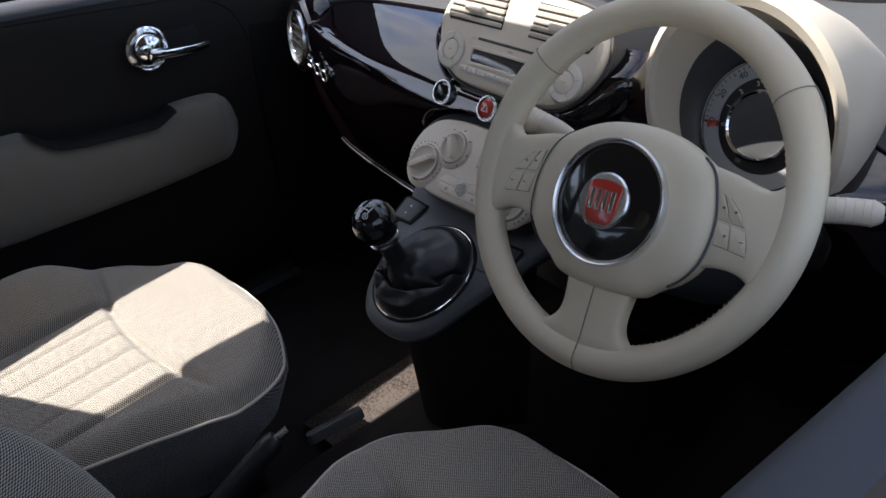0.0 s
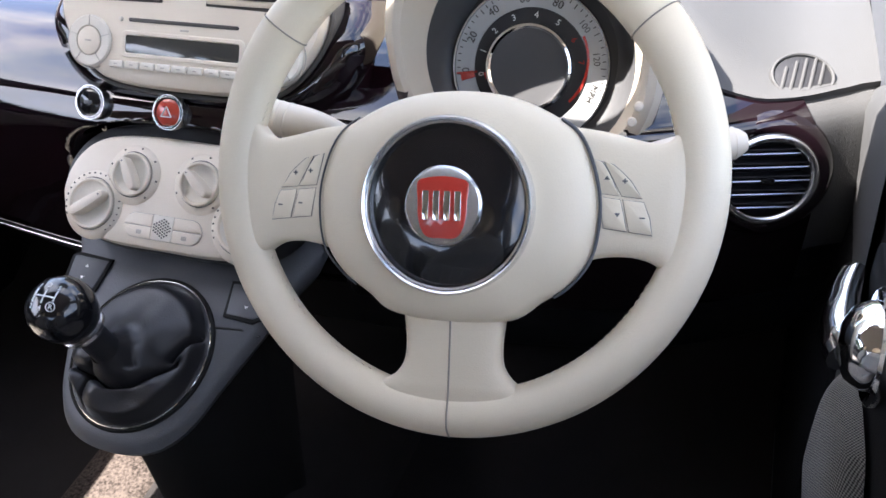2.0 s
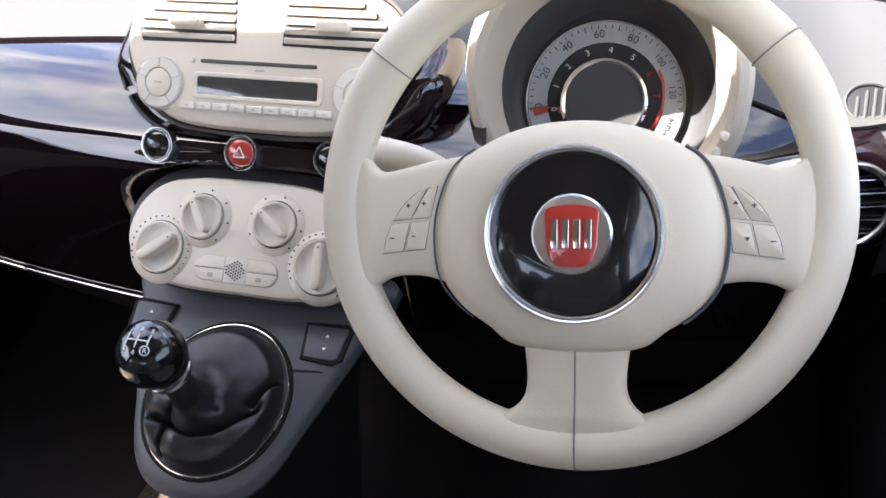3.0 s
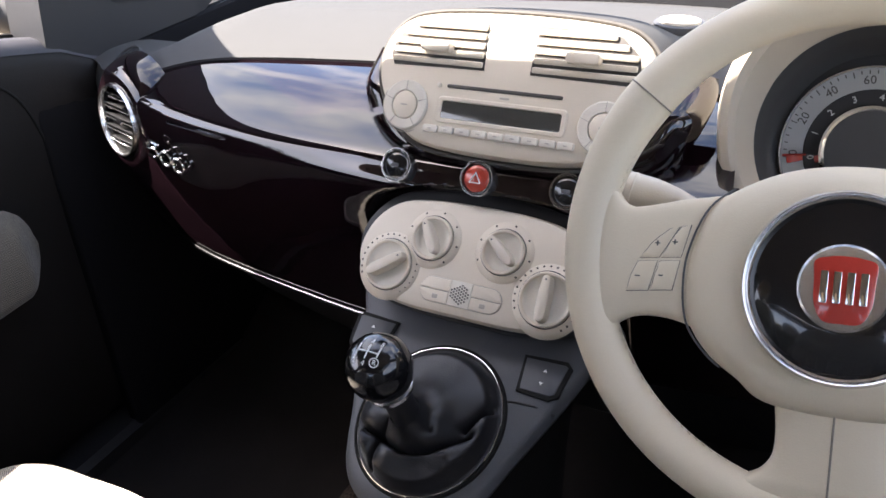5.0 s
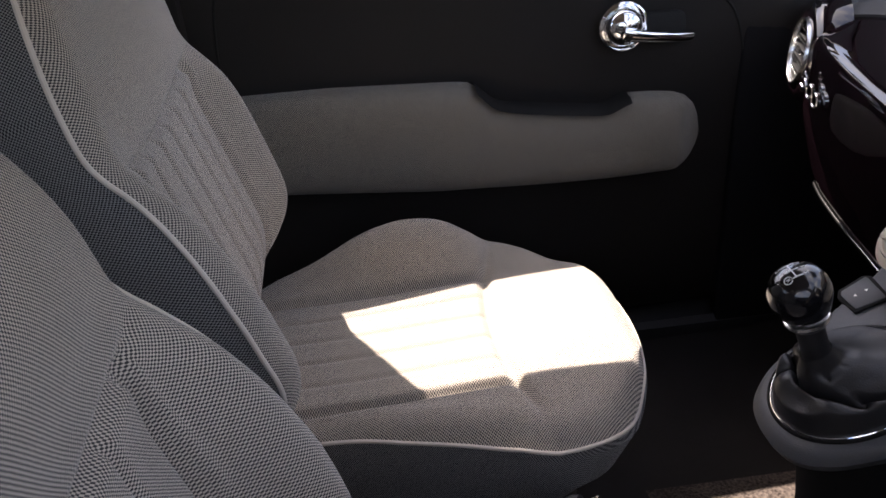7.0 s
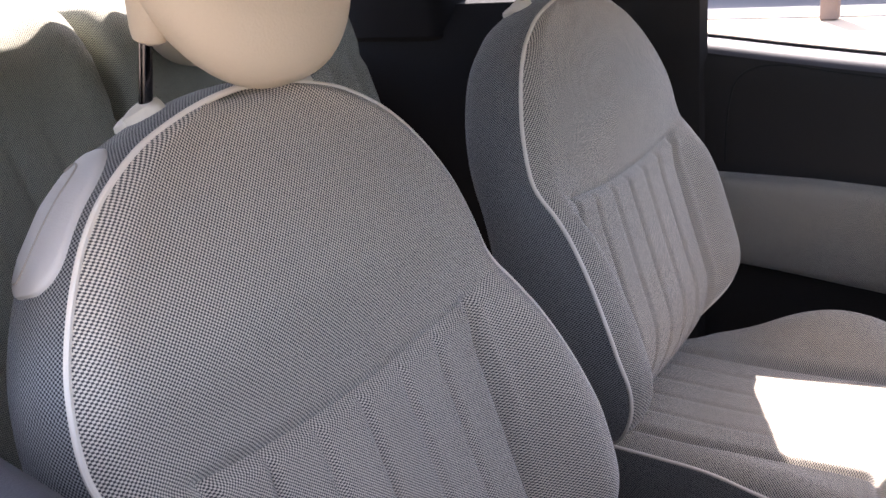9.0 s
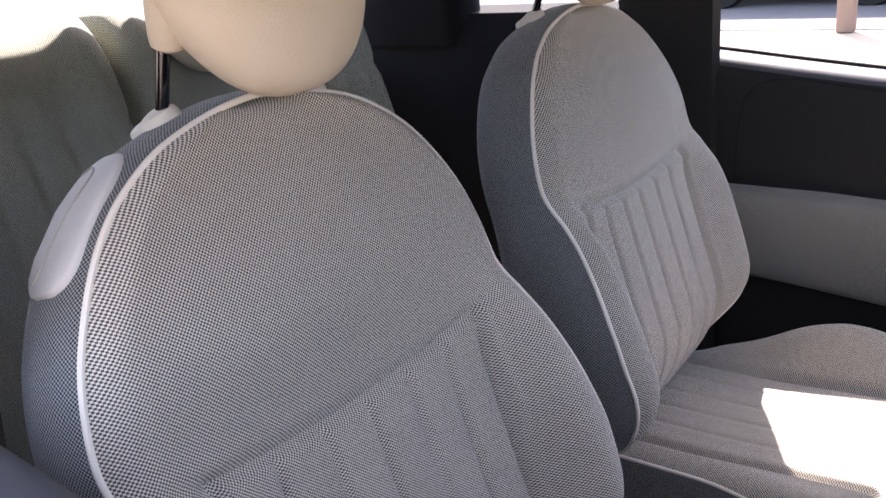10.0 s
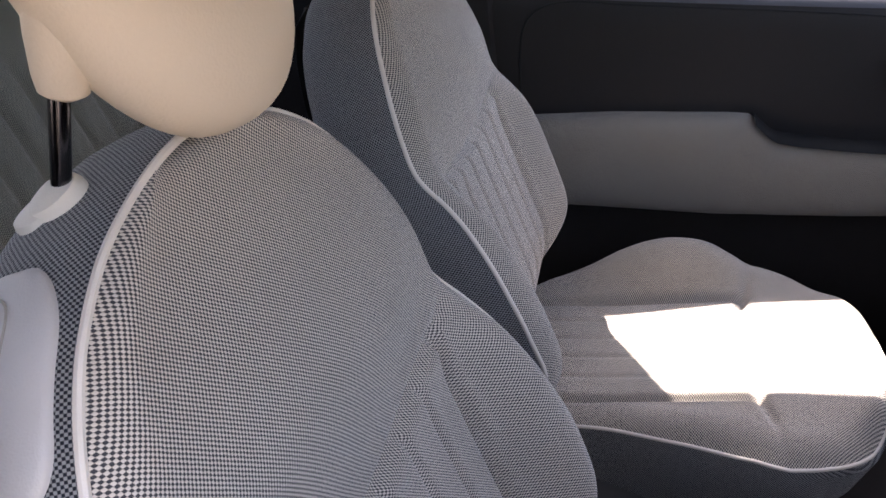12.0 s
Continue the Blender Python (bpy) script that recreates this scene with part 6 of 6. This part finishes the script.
    part("tongue", slab(frame_of((0.566, -0.616, 1.128), (0.64, 0.77, 0.2), (0.77, -0.64, 0.1)), rrect(0.014, 0.020, 0.005, 4), 0, 0.004, 0.001), STEEL, sb)


build_shell()


# ---- outside ----
def build_outside():
    g = thing("ground", (0, 0, 0), "pale gravelled parking ground in the sun", "ground", kind="structure")
    bm = bmesh.new()
    rings(bm, [[(x, y, 0) for x in (-300, -12, -4, 0, 4, 12, 300)] for y in (-300, -12, -4, 0, 4, 12, 300)], closed=False)
    part("gravel", bm, CONCRETE, g)
    r = thing("road", (-12, -3, 0), "grey asphalt lane beyond the parking ground", "road", kind="structure")
    part("asphalt", block((-30, -40, -0.1), (-8.6, 40, 0.012), 0.004), ASPHALT, r)
    # hedges ahead of the car and beyond the lane, unseen; added for dark reflections
    hd = thing("hedge", (0, 12, 0), "unseen dark evergreen hedge, added to darken the fascia's reflections", "hedge", kind="stuff")
    rnd = random.Random(5)
    bm = bmesh.new()
    for i in range(4200):
        f = rnd.random()
        x, z = -26 + 46 * f, rnd.random() * (4.3 + 0.5 * math.sin(f * 17) + 0.3 * math.sin(f * 41))
        c = Vector((x, 14.5 + rnd.uniform(-0.5, 0.5) + 0.2 * (z / 8), z))
        u = Vector((rnd.uniform(-1, 1), rnd.uniform(-0.5, 0.5), rnd.uniform(-1, 1))).normalized() * rnd.uniform(0.16, 0.34)
        v = Vector((rnd.uniform(-1, 1), rnd.uniform(-0.5, 0.5), rnd.uniform(-1, 1))).normalized() * rnd.uniform(0.10, 0.22)
        bm.faces.new([bm.verts.new(c + q) for q in (-u, -v * 0.7, u, v)])
    for i in range(3600):
        f = rnd.random()
        y, z = -16 + 28 * f, rnd.random() * (6.4 + 0.8 * math.sin(f * 15) + 0.5 * math.sin(f * 37))
        c = Vector((-18 + rnd.uniform(-0.5, 0.5), y, z))
        u = Vector((rnd.uniform(-0.5, 0.5), rnd.uniform(-1, 1), rnd.uniform(-1, 1))).normalized() * rnd.uniform(0.18, 0.36)
        v = Vector((rnd.uniform(-0.5, 0.5), rnd.uniform(-1, 1), rnd.uniform(-1, 1))).normalized() * rnd.uniform(0.12, 0.24)
        bm.faces.new([bm.verts.new(c + q) for q in (-u, -v * 0.7, u, v)])
    part("foliage", bm, LEAF, hd)
    part("core", block((-18.9, -15.8, 0), (-18.3, 11.8, 5.4), 0.3), LEAF, hd)
    part("core", block((-25.6, 14.8, 0), (19.6, 15.4, 3.4), 0.3), LEAF, hd)
    # door mirror
    m = thing("door_mirror", (-0.78, 0.25, 0.92), "black door mirror outside the passenger window", "door mirror")
    k = faced((-0.885, 0.165, 0.968), 4, 22)
    o = rrect(0.21, 0.145, 0.06, 8)
    part("housing", slab(k, o, -0.10, 0.0, 0.02), BLACK, m)
    part("rim", ring_slab(k, o, rrect(0.194, 0.129, 0.053, 8), -0.01, 0.006, 0.002), BLACK, m)
    part("glass", slab(k, rrect(0.195, 0.130, 0.053, 8), -0.004, 0.001, 0.0005), CHROME, m, "mirror glass")
    part("arm", tube([(-0.715, 0.29, 0.90), (-0.77, 0.27, 0.92), (-0.83, 0.235, 0.945)], 0.030, k=12), BLACK, m)
    # a parked van across the lane, and a post
    v = thing("parked_van", (-11.6, -2.4, 0), "dark blue van parked across the lane", "van")
    part("body", block((-12.6, -5.0, 0.32), (-10.6, -0.4, 1.9), 0.12), BODY_DARK, v)
    for y in (-4.1, -2.35):
        w = part("wheel", lathe(frame_of((-10.62, y, 0.33), (0, 1, 0), (1, 0, 0)), [(0.33, -0.2), (0.33, -0.02), (0.31, 0.01), (0.22, 0.0)], 36), RUBBER, v)
        part("hubcap", lathe(frame_of((-10.62, y, 0.33), (0, 1, 0), (1, 0, 0)), [(0.22, 0.0), (0.20, 0.02), (0.12, 0.005), (0.05, 0.03), (0, 0.03)], 30), STEEL, w)
    p = thing("wooden_post", (-8.45, -2.12, 0), "weathered wooden post beside the lane", "post")
    part("timber", block((-8.53, -2.20, 0), (-8.37, -2.04, 1.1), 0.015), WOOD, p)


build_outside()
